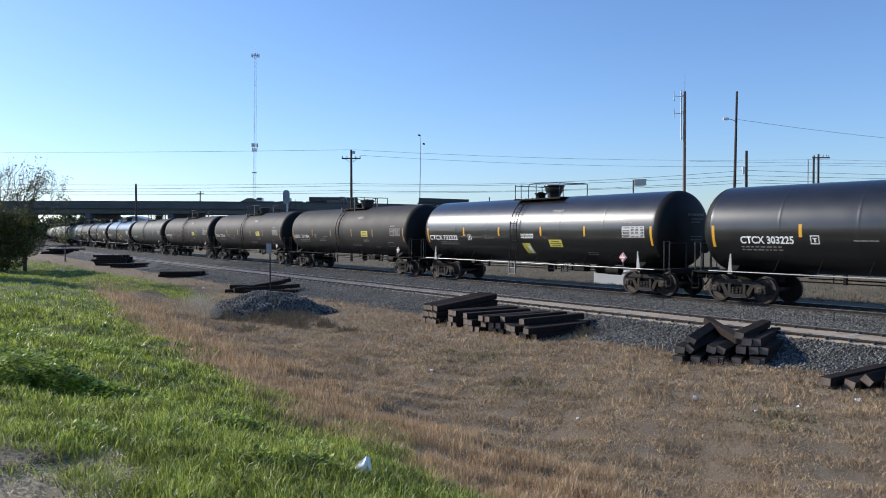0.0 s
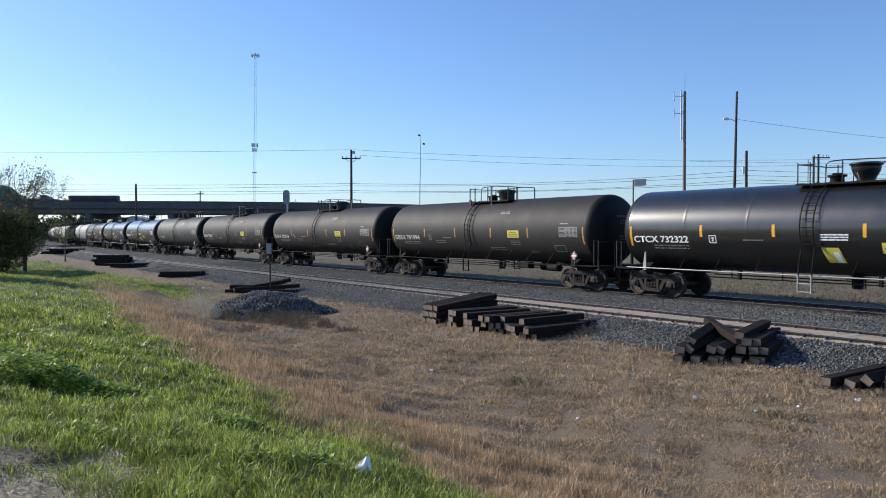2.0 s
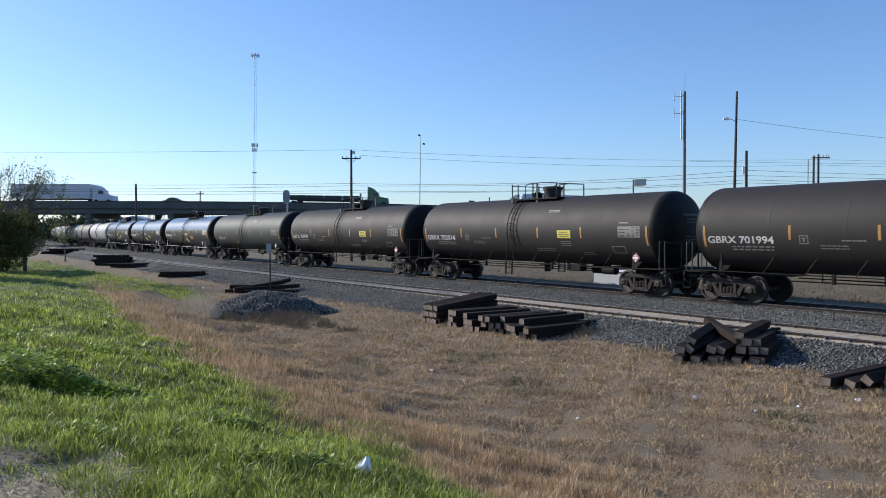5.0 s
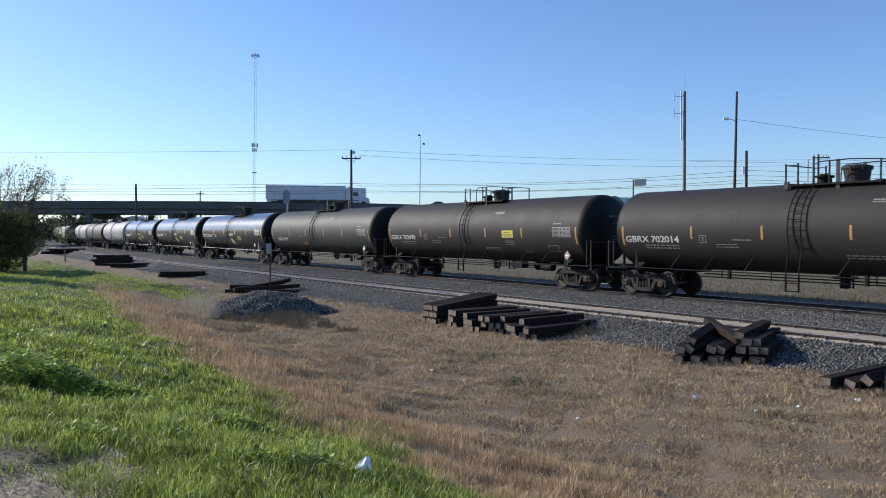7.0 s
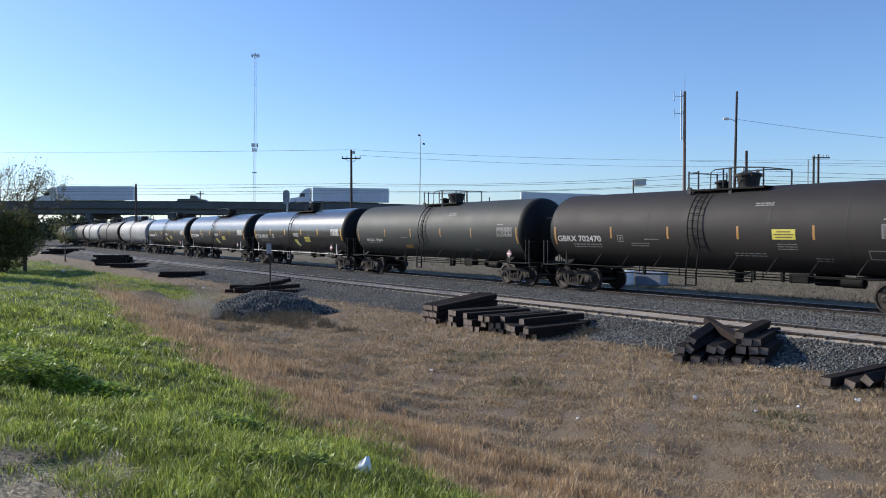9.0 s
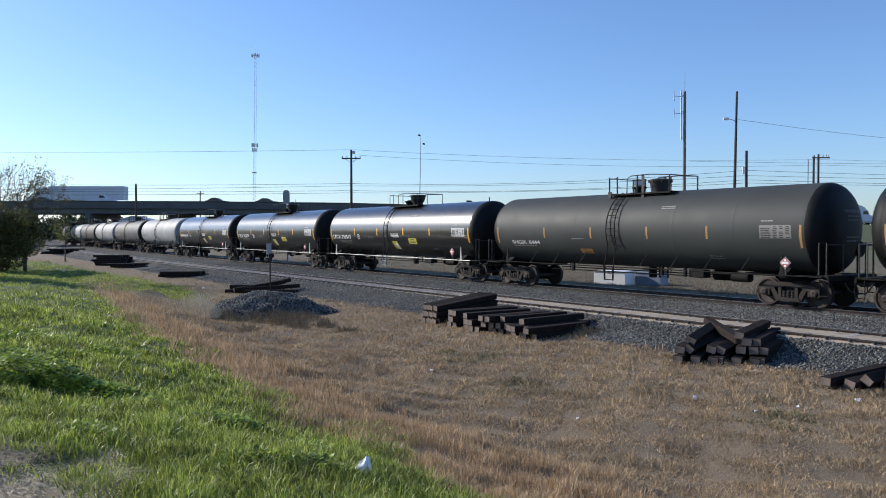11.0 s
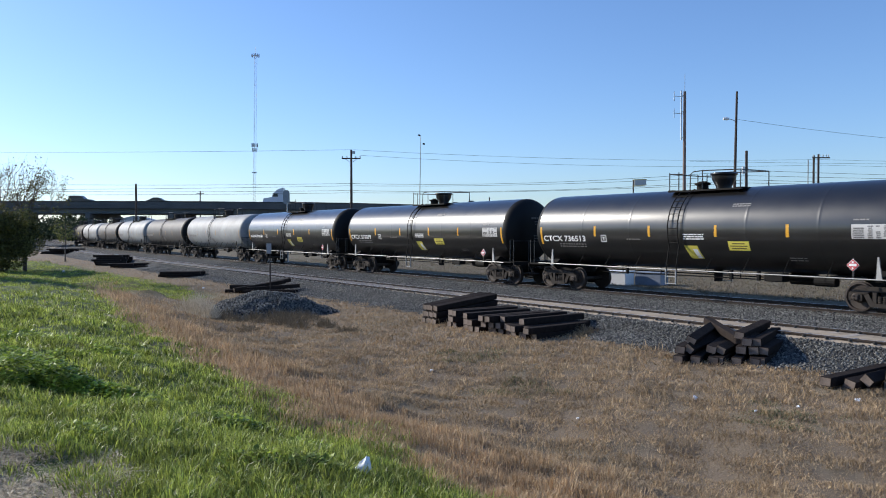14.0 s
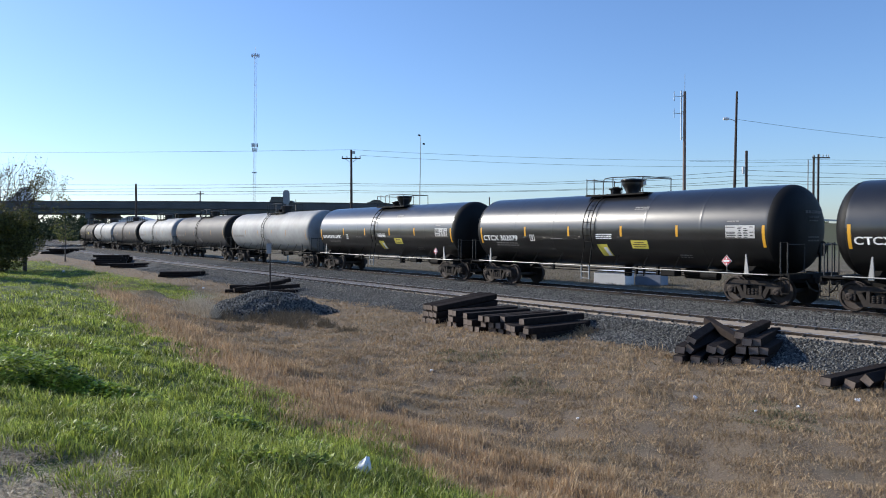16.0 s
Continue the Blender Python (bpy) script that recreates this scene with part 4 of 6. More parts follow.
def build_poles():
    # crossarm pole behind the train
    y = 85.0
    p = pole(-9.8, y, 11.35, 0.17, 0.11, "dark timber utility pole with a crossarm", M["pole"])
    bm = bmesh.new()
    box(bm, (0, -0.12, 11.2), (2.0, 0.1, 0.12), bevel=0.01)
    pipe(bm, [(-0.6, -0.1, 11.15), (0, -0.1, 10.7), (0.6, -0.1, 11.15)], 0.025)
    part("crossarm", bm, M["pole"], p)
    for x in (-0.95, -0.45, 0.5, 0.95):
        bm = bmesh.new()
        lathe(bm, ((11.26, 0.03), (11.3, 0.07), (11.36, 0.05), (11.42, 0.06), (11.46, 0.0)), 8, "z", (x, -0.12, 0))
        part("insulator", bm, M["metal"], p)
    bm = bmesh.new()
    box(bm, (0.28, -0.1, 11.85), (0.28, 0.12, 0.3))
    rod(bm, (0, 0, 11.7), (0.3, -0.1, 11.75), 0.03, 6)
    part("cut_out", bm, M["metal"], p)
    # tall pole with side aerials
    y = 87.0
    p = pole(26.4, y, 17.9, 0.20, 0.15, "tall brown pole carrying two side aerials", M["pole_pale"], name="antenna_pole", category="pole")
    for z in (18.1, 16.25):
        bm = bmesh.new()
        pipe(bm, [(0, 0, z), (-1.15, 0, z + 0.1)], 0.03)
        pipe(bm, [(-1.15, 0, z - 0.45), (-1.15, 0, z + 0.6)], 0.035)
        part("aerial", bm, M["metal"], p)
    bm = bmesh.new()
    pipe(bm, [(-0.38, 0, 13.4), (-0.38, 0, 18.8)], 0.07, 8)
    for z in (13.7, 16.5, 18.3):
        box(bm, (-0.2, 0, z), (0.4, 0.1, 0.08))
    part("conduit", bm, M["metal"], p)
    bm = bmesh.new()
    rod(bm, (0, 0, 18.6), (0, 0, 20.6), 0.025, 6)
    part("whip_aerial", bm, M["metal"], p)
    # lamp pole
    y = 76.0
    p = pole(27.75, y, 15.95, 0.17, 0.10, "leaning dark timber pole with a street lamp", M["pole"], lean=0.28)
    bm = bmesh.new()
    pipe(bm, [(0.2, 0, 13.9), (-0.25, 0, 14.1), (-0.45, 0, 14.12)], 0.03)
    part("lamp_arm", bm, M["metal"], p)
    bm = bmesh.new()
    lathe(bm, ((-0.42, 0.04), (-0.4, 0.12), (-0.1, 0.16), (0.12, 0.10), (0.16, 0.0)), 12, "x", (-0.6, 0, 14.15))
    part("lamp_head", bm, M["white"], p)
    # short pole with a transformer
    p = pole(28.8, 75.5, 10.25, 0.15, 0.12, "short dark timber pole with a meter box", M["pole"])
    bm = bmesh.new()
    box(bm, (-0.3, 0, 9.2), (0.2, 0.2, 0.7), bevel=0.02)
    part("meter_box", bm, M["white"], p)
    # paired poles
    y = 100.0
    for x, t in ((46.6, 12.2), (47.2, 12.35)):
        p = pole(x, y, t, 0.16, 0.12, "dark timber pole, one of a braced pair", M["pole"])
    bm = bmesh.new()
    box(bm, (0.25, -0.14, 12.7), (2.2, 0.1, 0.14))
    part("crossarm", bm, M["pole"], p)
    for x in (-0.7, 0.1, 0.5, 0.9, 1.2):
        bm = bmesh.new()
        rod(bm, (x, -0.14, 12.78), (x, -0.14, 13.1), 0.06, 8)
        part("insulator", bm, M["metal"], p)
    p = pole(45.9, y, 11.7, 0.06, 0.05, "thin rusty steel mast beside the paired poles", M["pole_pale"], name="mast", category="pole")
    # pole before the overpass, and small ones far off
    pole(-50.2, 130.0, 10.5, 0.22, 0.16, "bare dark timber pole before the overpass", M["pole"])
    p = pole(-67.2, 220.0, 14.1, 0.2, 0.15, "distant timber pole with a crossarm", M["pole"])
    bm = bmesh.new()
    box(bm, (0, 0, 14.2), (2.0, 0.14, 0.16))
    part("crossarm", bm, M["pole"], p)
    pole(5.9, 101.0, 7.0, 0.09, 0.07, "small dark far timber pole", M["pole"])
    # street light standing on the overpass
    th = thing("street_light", "tall thin lighting mast on the overpass", "street light", m=pose(-5.1, 173.2, road_z(-5.1) + 0.42))
    bm = bmesh.new()
    rod(bm, (0, 0, 0), (0.25, 0, 16.2), 0.12, 10, 0.06)
    part("shaft", bm, M["metal"], th)
    for x in (-0.1, 0.9):
        bm = bmesh.new()
        box(bm, (x, 0, 16.2 if x < 0 else 14.3), (0.5, 0.25, 0.35), bevel=0.05)
        part("lamp_head", bm, M["dark_metal"], th)
    # guyed lattice tower
    y = 420.0
    th = thing("radio_tower", "tall thin lattice radio mast, pale grey", "radio tower", m=pose(-100.0, y, -0.6))
    bm = bmesh.new()
    h, w = 98.0, 0.75
    legs = [(w * math.cos(a), w * math.sin(a)) for a in (0.5, 2.6, 4.7)]
    for lx, ly in legs:
        rod(bm, (lx, ly, 0), (lx + 1.3, ly, h), 0.05, 6)
    for i in range(49):
        z = i * 2.0
        o = 1.3 * z / h
        for k in range(3):
            a, b = legs[k], legs[(k + 1) % 3]
            rod(bm, (a[0] + o, a[1], z), (b[0] + o, b[1], z + 2.0), 0.022, 4)
    part("mast", bm, M["mast"], th)
    for z, k, rr in ((96.5, 9, 1.9), (49.5, 7, 1.5), (47.0, 5, 1.2)):
        bm = bmesh.new()
        o = 1.3 * z / h
        for i in range(k):
            a = i * 2 * math.pi / k
            box(bm, (o + rr * math.cos(a), rr * math.sin(a), z), (0.35, 0.35, 1.6 if z > 90 else 2.0))
            rod(bm, (o, 0, z), (o + rr * math.cos(a), rr * math.sin(a), z), 0.08, 5)
        part("antenna_array", bm, M["mast"], th)
    bm = bmesh.new()
    box(bm, (0.45, 0, 35.0), (2.2, 2.2, 0.4))
    part("ring_platform", bm, M["mast"], th)
    bm = bmesh.new()
    rod(bm, (1.3, 0, 97), (1.35, 0, 101), 0.06, 5)
    part("lightning_rod", bm, M["mast"], th)


M["mast"] = mat("pale_galvanised_mast", (0.46, 0.49, 0.53), 0.6, 0.1, spread=0.15, bump=0.0)


def wire(a, b, sag, r=0.016):
    bm = bmesh.new()
    a, b = Vector(a), Vector(b)
    k = 24
    pts = []
    for i in range(k + 1):
        t = i / k
        p = a.lerp(b, t)
        p.z -= 4 * sag * t * (1 - t)
        pts.append(p)
    pipe(bm, pts, r, 4)
    ob = part("overhead_wire", bm, M["wire"])
    return tagged(ob, "thin black overhead cable strung between poles", "cable", "overhead cables")


def build_wires():
    # the upper line, at the crossarm pole's head
    for dx, z0, zl, zr, sag in ((0.0, 11.35, 13.2, 11.6, 1.0), (0.9, 10.75, 12.6, 10.9, 1.2)):
        if dx == 0.0:
            wire((-85, 85, 11.5), (-9.8, 85, z0), 0.35)
        wire((-9.8 + dx, 85, z0), (47, 100, zr + 0.1), sag * 0.5)
        wire((47, 100, zr + 0.1), (130, 110, zr + 1.2), 0.6)
    # lower bundles
    for z0, zl, zr, sag in ((7.75, 8.7, 8.4, 0.55), (7.5, 7.4, 7.9, 0.35), (7.0, 7.9, 7.5, 0.5), (6.75, 6.9, 7.2, 0.3)):
        wire((-85, 85, zl), (-9.8, 85, z0), sag, 0.020)
        wire((-9.8, 85, z0), (28.8, 75.5, zr), sag, 0.020)
        wire((28.8, 75.5, zr), (110, 90, zr + 0.5), sag, 0.020)
    # from the lamp pole
    wire((28.0, 76, 13.3), (95, 95, 12.4), 1.3)
    wire((27.0, 87, 10.3), (130, 100, 12.0), 0.6)


build_poles()
build_wires()


# ---- small trackside things ----
def build_trackside():
    # signal seen from behind
    th = thing("railway_signal", "oval-backed railway signal on a slim mast", "signal", m=pose(-13.6, 69.0, -0.6))
    bm = bmesh.new()
    rod(bm, (0.1, 0, 0), (0.1, 0, 5.7), 0.07, 10)
    part("mast", bm, M["metal"], th)
    bm = bmesh.new()
    prism(bm, [(0.29 * math.cos(a), 6.15 + 0.30 * math.sin(a) + (0.33 if math.sin(a) > 0 else -0.33)) for a in [i * math.pi / 10 for i in range(20)]], -0.04, 0.04)
    part("backboard", bm, M["signal_grey"], th)
    bm = bmesh.new()
    for z in (5.9, 6.45):
        rod(bm, (0, 0.04, z), (0, 0.3, z), 0.12, 12)
    part("lamp_housing", bm, M["dark_metal"], th)
    bm = bmesh.new()
    pipe(bm, [(0.1, 0, 5.4), (0.6, 0, 5.4), (0.6, 0, 5.75)], 0.03)
    pipe(bm, [(0.8, 0, 5.1), (0.8, 0, 5.95)], 0.02)
    pipe(bm, [(0.1, 0, 5.1), (0.8, 0, 5.1)], 0.03)
    part("bracket", bm, M["dark_metal"], th)
    # small sign on a rusty post
    th = thing("trackside_sign", "small grey sign plate on a rusty steel post", "sign", m=pose(-7.85, 35.8, -0.62, 0, 0, 14))
    bm = bmesh.new()
    box(bm, (0.05, 0, 1.1), (0.06, 0.04, 2.4))
    part("post", bm, M["rail_side"], th)
    bm = bmesh.new()
    box(bm, (0, -0.03, 2.36), (0.22, 0.012, 0.46), bevel=0.004)
    part("plate", bm, M["signal_grey"], th)
    # equipment boxes behind the train
    th = thing("equipment_box", "low white painted trackside box", "equipment box", m=pose(10.0, 46.4, -0.62, 0, 0, -38))
    bm = bmesh.new()
    box(bm, (0, 0, 0.4), (2.0, 1.2, 0.8), bevel=0.03)
    part("body", bm, M["white"], th)
    bm = bmesh.new()
    box(bm, (0, 0, 0.835), (2.1, 1.3, 0.06), bevel=0.02)
    part("lid", bm, M["white"], th)
    th = thing("equipment_box", "low grey-blue trackside box beside a white one", "equipment box", m=pose(12.2, 46.4, -0.62, 0, 0, -38))
    bm = bmesh.new()
    box(bm, (0, 0, 0.36), (1.6, 1.1, 0.72), bevel=0.03)
    part("body", bm, M["box_blue"], th)
    bm = bmesh.new()
    box(bm, (0, 0, 0.755), (1.7, 1.2, 0.06), bevel=0.02)
    part("lid", bm, M["box_blue"], th)
    # flood lamp box on a post
    th = thing("floodlight", "boxy floodlight with a pale rim on a thin post", "floodlight", m=pose(16.75, 70.0, -0.6))
    bm = bmesh.new()
    rod(bm, (0, 0, 0), (0, 0, 7.75), 0.06, 8)
    part("post", bm, M["pole"], th)
    bm = bmesh.new()
    prism(bm, ((0.08, 7.2), (1.05, 7.3), (1.1, 7.72), (0.08, 7.68)), -0.25, 0.25)
    part("housing", bm, M["metal"], th)
    bm = bmesh.new()
    prism(bm, ((0.0, 7.15), (1.12, 7.24), (1.12, 7.298), (0.0, 7.198)), -0.29, 0.29)
    prism(bm, ((0.0, 7.69), (1.14, 7.73), (1.14, 7.79), (0.0, 7.75)), -0.29, 0.29)
    part("rim", bm, M["rim_yellow"], th)
    # far shed seen under the overpass
    th = thing("shed", "distant pale metal shed", "building", m=pose(-96.0, 250.0, -0.6))
    bm = bmesh.new()
    box(bm, (0, 0, 3.6), (9, 8, 7.2))
    part("wall", bm, M["white"], th)
    bm = bmesh.new()
    prism(bm, ((-4.8, 7.205), (4.8, 7.205), (0, 8.4)), -4.2, 4.2)
    part("roof", bm, M["metal"], th)


M["signal_grey"] = mat("weathered_grey_plate", (0.28, 0.29, 0.30), 0.6, 0.2, spread=0.25, grain=12, bump=0.1)
M["box_blue"] = mat("faded_blue_grey_paint", (0.20, 0.23, 0.28), 0.6, spread=0.2, grain=8, bump=0.1)
M["rim_yellow"] = mat("pale_yellow_rim", (0.72, 0.64, 0.30), 0.5, spread=0.1, bump=0.0)
build_trackside()


# ---- stacked timber ties ----
def tie_mesh():
    bm = bmesh.new()
    box(bm, (0, 0, 0), (2.6, 0.23, 0.18), bevel=0.012)
    for f in bm.faces:
        if abs(f.normal.x) > 0.9:
            f.material_index = 1
    me = bpy.data.meshes.new("railroad_tie")
    bm.to_mesh(me)
    bm.free()
    me.materials.append(M["tie_wood"])
    me.materials.append(M["tie_end"])
    return me


TIE = tie_mesh()
HEAD_N = math.degrees(ALONG)      # across the tracks
rt = random.Random(5)


def tie_at(x, y, z, turn, tilt=0.0, roll=0.0, group="stack of old ties", label="dark creosoted timber tie, weathered pale at its ends"):
    ob = new("railroad_tie", TIE)
    ob.matrix_basis = pose(x, y, z, roll, tilt, turn)
    return tagged(ob, label, "railroad tie", group)


def row_of_ties(x0, y0, along, count, layers, pitch=0.27, turn=0.0, group="stack of old ties", base=-0.58, ragged=0.12):
    """Ties side by side whose near ends follow a line from x0, y0 in the direction along (degrees)."""
    ax, ay = math.cos(radians(along)), math.sin(radians(along))
    for i in range(count):
        k = layers[i % len(layers)]
        for j in range(k):
            t = HEAD_N + turn + rt.uniform(-2.5, 2.5)
            shift = rt.uniform(-ragged, ragged) + 1.3
            px = x0 + ax * (i * pitch + rt.uniform(-0.02, 0.02)) + shift * math.cos(radians(t))
            py = y0 + ay * (i * pitch) + shift * math.sin(radians(t))
            tie_at(px, py, base + 0.09 + j * 0.185, t, 0, rt.uniform(-2, 2), group)


def build_piles():
    run = math.degrees(math.atan2(-UY, -UX))
    g = "large stack of old ties"
    row_of_ties(0.62, 24.75, run, 12, (2, 3, 2, 2, 3, 3, 3, 2, 2, 3, 2, 2), 0.285, 3, g, ragged=0.22)
    row_of_ties(0.15, 25.45, run, 2, (3, 3), 0.3, -2, g)
    # a strapped bundle at its end, lifted at the back
    g2 = "bundle of old ties"
    for i in range(4):
        for j in range(3):
            a = HEAD_N + rt.uniform(-1, 1)
            off = -0.5 + i * 0.24
            px = -0.5 - off * math.sin(radians(a)) * 0.9 + 1.25 * math.cos(radians(a))
            py = 26.5 + off * math.cos(radians(a)) * 0.9 + 1.25 * math.sin(radians(a))
            tie_at(px, py, -0.42 + j * 0.22 + 0.08, a + rt.uniform(-3, 3), -6.5, rt.uniform(-20, 20), g2)
    # the tumbled heap
    g3 = "tumbled heap of old ties"
    heap = [(6.12 + 0.29 * i, 19.25 - 0.06 * i, -0.45, 60 + 4 * ((i * 7) % 3 - 1), -1, 3 * (i % 3)) for i in range(7)]
    heap += [(6.16, 19.45, -0.25, 59, -1, 6), (6.40, 19.35, -0.22, 56, -1, 38), (6.42, 19.55, -0.03, 60, -2, 24), (6.8, 19.35, -0.25, 61, 0, 12), (7.1, 19.2, -0.25, 55, 0, 24),
             (7.42, 19.25, -0.25, 62, 0, 2), (7.72, 19.15, -0.25, 60, 0, -4), (8.0, 19.05, -0.25, 56, 0, 4), (7.55, 19.3, -0.07, 63, 0, 5), (7.85, 19.2, -0.07, 58, 0, -3),
             (7.02, 19.85, 0.0, 88, -4, 3), (7.60, 19.40, 0.08, 55, -1, 9), (8.5, 19.6, -0.40, 36, 0, 12)]
    for x, y, z, a, b, c in heap:
        tie_at(x, y, z, a, b, c, g3)
    # the heap cut by the picture's edge
    g4 = "low heap of old ties"
    for x, y, z, a, c in ((8.40, 16.02, -0.43, 37, 2), (8.80, 15.80, -0.45, 35, 14), (9.06, 15.80, -0.37, 38, 40), (9.44, 15.62, -0.46, 36, 6), (9.78, 15.5, -0.46, 33, 0), (9.5, 15.75, -0.27, 38, 4)):
        tie_at(x, y, z, a, 0, c, g4)
    # crossed ties by the gravel heap
    g5 = "crossed ties beside the gravel heap"
    gz = ground_at(-9.2, 39.8)
    for x, y, z, a, b in ((-9.5, 40.2, 0.10, 4, 0), (-9.4, 40.5, 0.10, 8, 0), (-9.6, 39.8, 0.10, 6, 0), (-9.2, 39.9, 0.36, 24, -8), (-9.0, 40.3, 0.40, 28, -9), (-8.5, 39.6, 0.10, -4, 0), (-8.6, 39.3, 0.10, 2, 0), (-9.5, 40.3, 0.29, 6, 0), (-8.5, 39.8, 0.28, 16, -3)):
        tie_at(x, y, gz + z, a, b, 0, g5)
    # further stacks along the track
    g6 = "flat stack of ties further along"
    for i in range(5):
        for j in range(2 if i < 3 else 1):
            tie_at(-17.7 + rt.uniform(-0.3, 0.3), 53.4 + i * 0.3, ground_at(-17.7, 53.8) + 0.12 + 0.185 * j, 12 + rt.uniform(-4, 4), 0, 0, g6)
    g7 = "high stack of ties further along"
    for i in range(6):
        for j in range(5 if 0 < i < 5 else 3):
            tie_at(-30.6 + rt.uniform(-0.4, 0.4), 73 + i * 0.28, ground_at(-30.6, 73.5) + 0.1 + 0.19 * j, 8 + rt.uniform(-5, 5), 0, 0, g7)
    for i in range(6):
        for j in range(2):
            tie_at(-27.0 + rt.uniform(-0.9, 0.9), 67.5 + i * 0.35, ground_at(-27.0, 68.3) + 0.1 + 0.19 * j, 6 + rt.uniform(-8, 8), 0, 0, g7)
    g8 = "distant stacks of ties"
    for i in range(5):
        for j in range(4):
            tie_at(-52.0 + rt.uniform(-1.6, 1.6), 108 + i * 0.4, ground_at(-52.0, 108.8) + 0.1 + 0.19 * j, 10 + rt.uniform(-6, 6), 0, 0, g8)


build_piles()


# ---- traffic on the overpass ----
def wheel_part(parent, x, y, r, w=0.24):
    bm = bmesh.new()
    lathe(bm, ((y - w / 2, r * 0.6), (y - w / 2, r * 0.95), (y - w / 2 + 0.04, r), (y + w / 2 - 0.04, r), (y + w / 2, r * 0.95), (y + w / 2, r * 0.6)), 16, "y", (x, 0, r), close=True)
    part("wheel", bm, M["rubber"], parent)


def make_car(kind, paint, label):
    """A car, sport utility or pickup that heads along x."""
    length, roof = {"car": (4.6, 1.45), "suv": (4.8, 1.78), "pickup": (5.8, 1.9)}[kind]
    th = thing({"car": "car", "suv": "car", "pickup": "pickup_truck"}[kind], label, {"pickup": "pickup truck"}.get(kind, "car"), "traffic on the overpass")
    h = length / 2
    belt = roof * 0.62
    bm = bmesh.new()
    prism(bm, ((-h, 0.35), (h, 0.35), (h, 0.65), (h * 0.92, belt * 0.9), (h * 0.4, belt), (-h * 0.95, belt), (-h, belt * 0.8)), -0.88, 0.88)
    part("body", bm, M[paint], th)
    bm = bmesh.new()
    if kind == "pickup":
        out = ((-0.35, belt), (1.35, belt), (0.75, roof - 0.04), (0.6, roof), (-0.2, roof), (-0.3, roof - 0.06))
    elif kind == "suv":
        out = ((-h * 0.96, belt), (h * 0.42, belt), (h * 0.12, roof - 0.05), (0.0, roof), (-h * 0.8, roof), (-h * 0.88, roof - 0.08))
    else:
        out = ((-h * 0.86, belt), (h * 0.46, belt), (h * 0.1, roof - 0.05), (-0.05, roof), (-h * 0.35, roof), (-h * 0.48, roof - 0.06))
    prism(bm, out, -0.72, 0.72)
    cab = part("cabin", bm, M[paint], th)
    cx = sum(x for x, _ in out) / len(out)
    cz = sum(z for _, z in out) / len(out)
    for y in (-0.725, 0.725):
        bm = bmesh.new()
        prism(bm, [(cx + (x - cx) * 0.82, cz + (z - cz) * 0.7) for x, z in out], y - 0.012, y + 0.012)
        part("side_window", bm, M["glass"], cab)
    for x in (-h * 0.62, h * 0.62):
        for y in (-0.78, 0.78):
            wheel_part(th, x, y, 0.34 if kind == "car" else 0.38)
    return th


def make_lorry(cab_paint, load, label):
    """A lorry that heads along x, its trailer a box or a loaded flatbed, or none."""
    th = thing("lorry_tractor" if load == "tractor" else "articulated_lorry", label, "lorry", "traffic on the overpass")
    bm = bmesh.new()
    prism(bm, ((6.2, 0.5), (10.4, 0.5), (10.5, 1.0), (10.3, 1.75), (8.6, 2.0), (8.3, 2.9), (8.0, 3.0), (6.2, 3.0)), -1.15, 1.15)
    cab = part("cab", bm, M[cab_paint], th)
    bm = bmesh.new()
    prism(bm, ((6.2, 3.003), (8.0, 3.003), (7.6, 3.5), (6.9, 3.85), (6.2, 3.95)), -1.1, 1.1)
    part("roof_fairing", bm, M[cab_paint], cab)
    for y in (-1.155, 1.155):
        bm = bmesh.new()
        prism(bm, ((7.3, 2.1), (8.4, 2.1), (8.2, 2.8), (7.3, 2.8)), y - 0.012, y + 0.012)
        part("side_window", bm, M["glass"], cab)
    bm = bmesh.new()
    if load == "tractor":
        box(bm, (6.0, 0, 1.0), (4.4, 1.0, 0.25))
    else:
        box(bm, (-1.0, 0, 1.0), (14.5, 1.0, 0.25))
    part("chassis", bm, M["dark_metal"], th)
    if load == "tractor":
        for x in (9.4, 5.6, 4.4):
            for y in (-1.05, 1.05):
                wheel_part(th, x, y, 0.5, 0.32)
        return th
    bm = bmesh.new()
    if load == "box":
        box(bm, (-2.4, 0, 2.66), (16.0, 2.55, 2.9), bevel=0.04)
        part("trailer", bm, M["trailer_white"], th)
        bm = bmesh.new()
        for i in range(31):
            for y in (-1.283, 1.283):
                box(bm, (-10.1 + i * 0.51, y, 2.66), (0.035, 0.012, 2.7))
        tagged(part("side_ribs", bm, M["metal"], th), kind="stuff")
    else:
        box(bm, (-2.4, 0, 1.25), (14.6, 2.5, 0.25))
        part("trailer", bm, M["dark_metal"], th)
        for i in range(4):
            bm = bmesh.new()
            box(bm, (-8.0 + i * 3.6, 0, 1.75), (3.3, 2.2, 0.7), bevel=0.05)
            part("load", bm, M["load"], th)
        bm = bmesh.new()
        box(bm, (4.7, 0, 2.0), (0.12, 2.4, 1.3))
        part("headboard", bm, M["dark_metal"], th)
    for x in (9.4, 6.9, 5.6, -7.6, -8.9):
        for y in (-1.05, 1.05):
            wheel_part(th, x, y, 0.5, 0.32)
    return th


M["trailer_white"] = mat("ribbed_white_trailer", (0.62, 0.63, 0.66), 0.4, spread=0.08, grain=2, big=0.4, bump=0.0)
M["load"] = mat("dark_wrapped_load", (0.05, 0.055, 0.05), 0.7, spread=0.3, grain=5, bump=0.2)

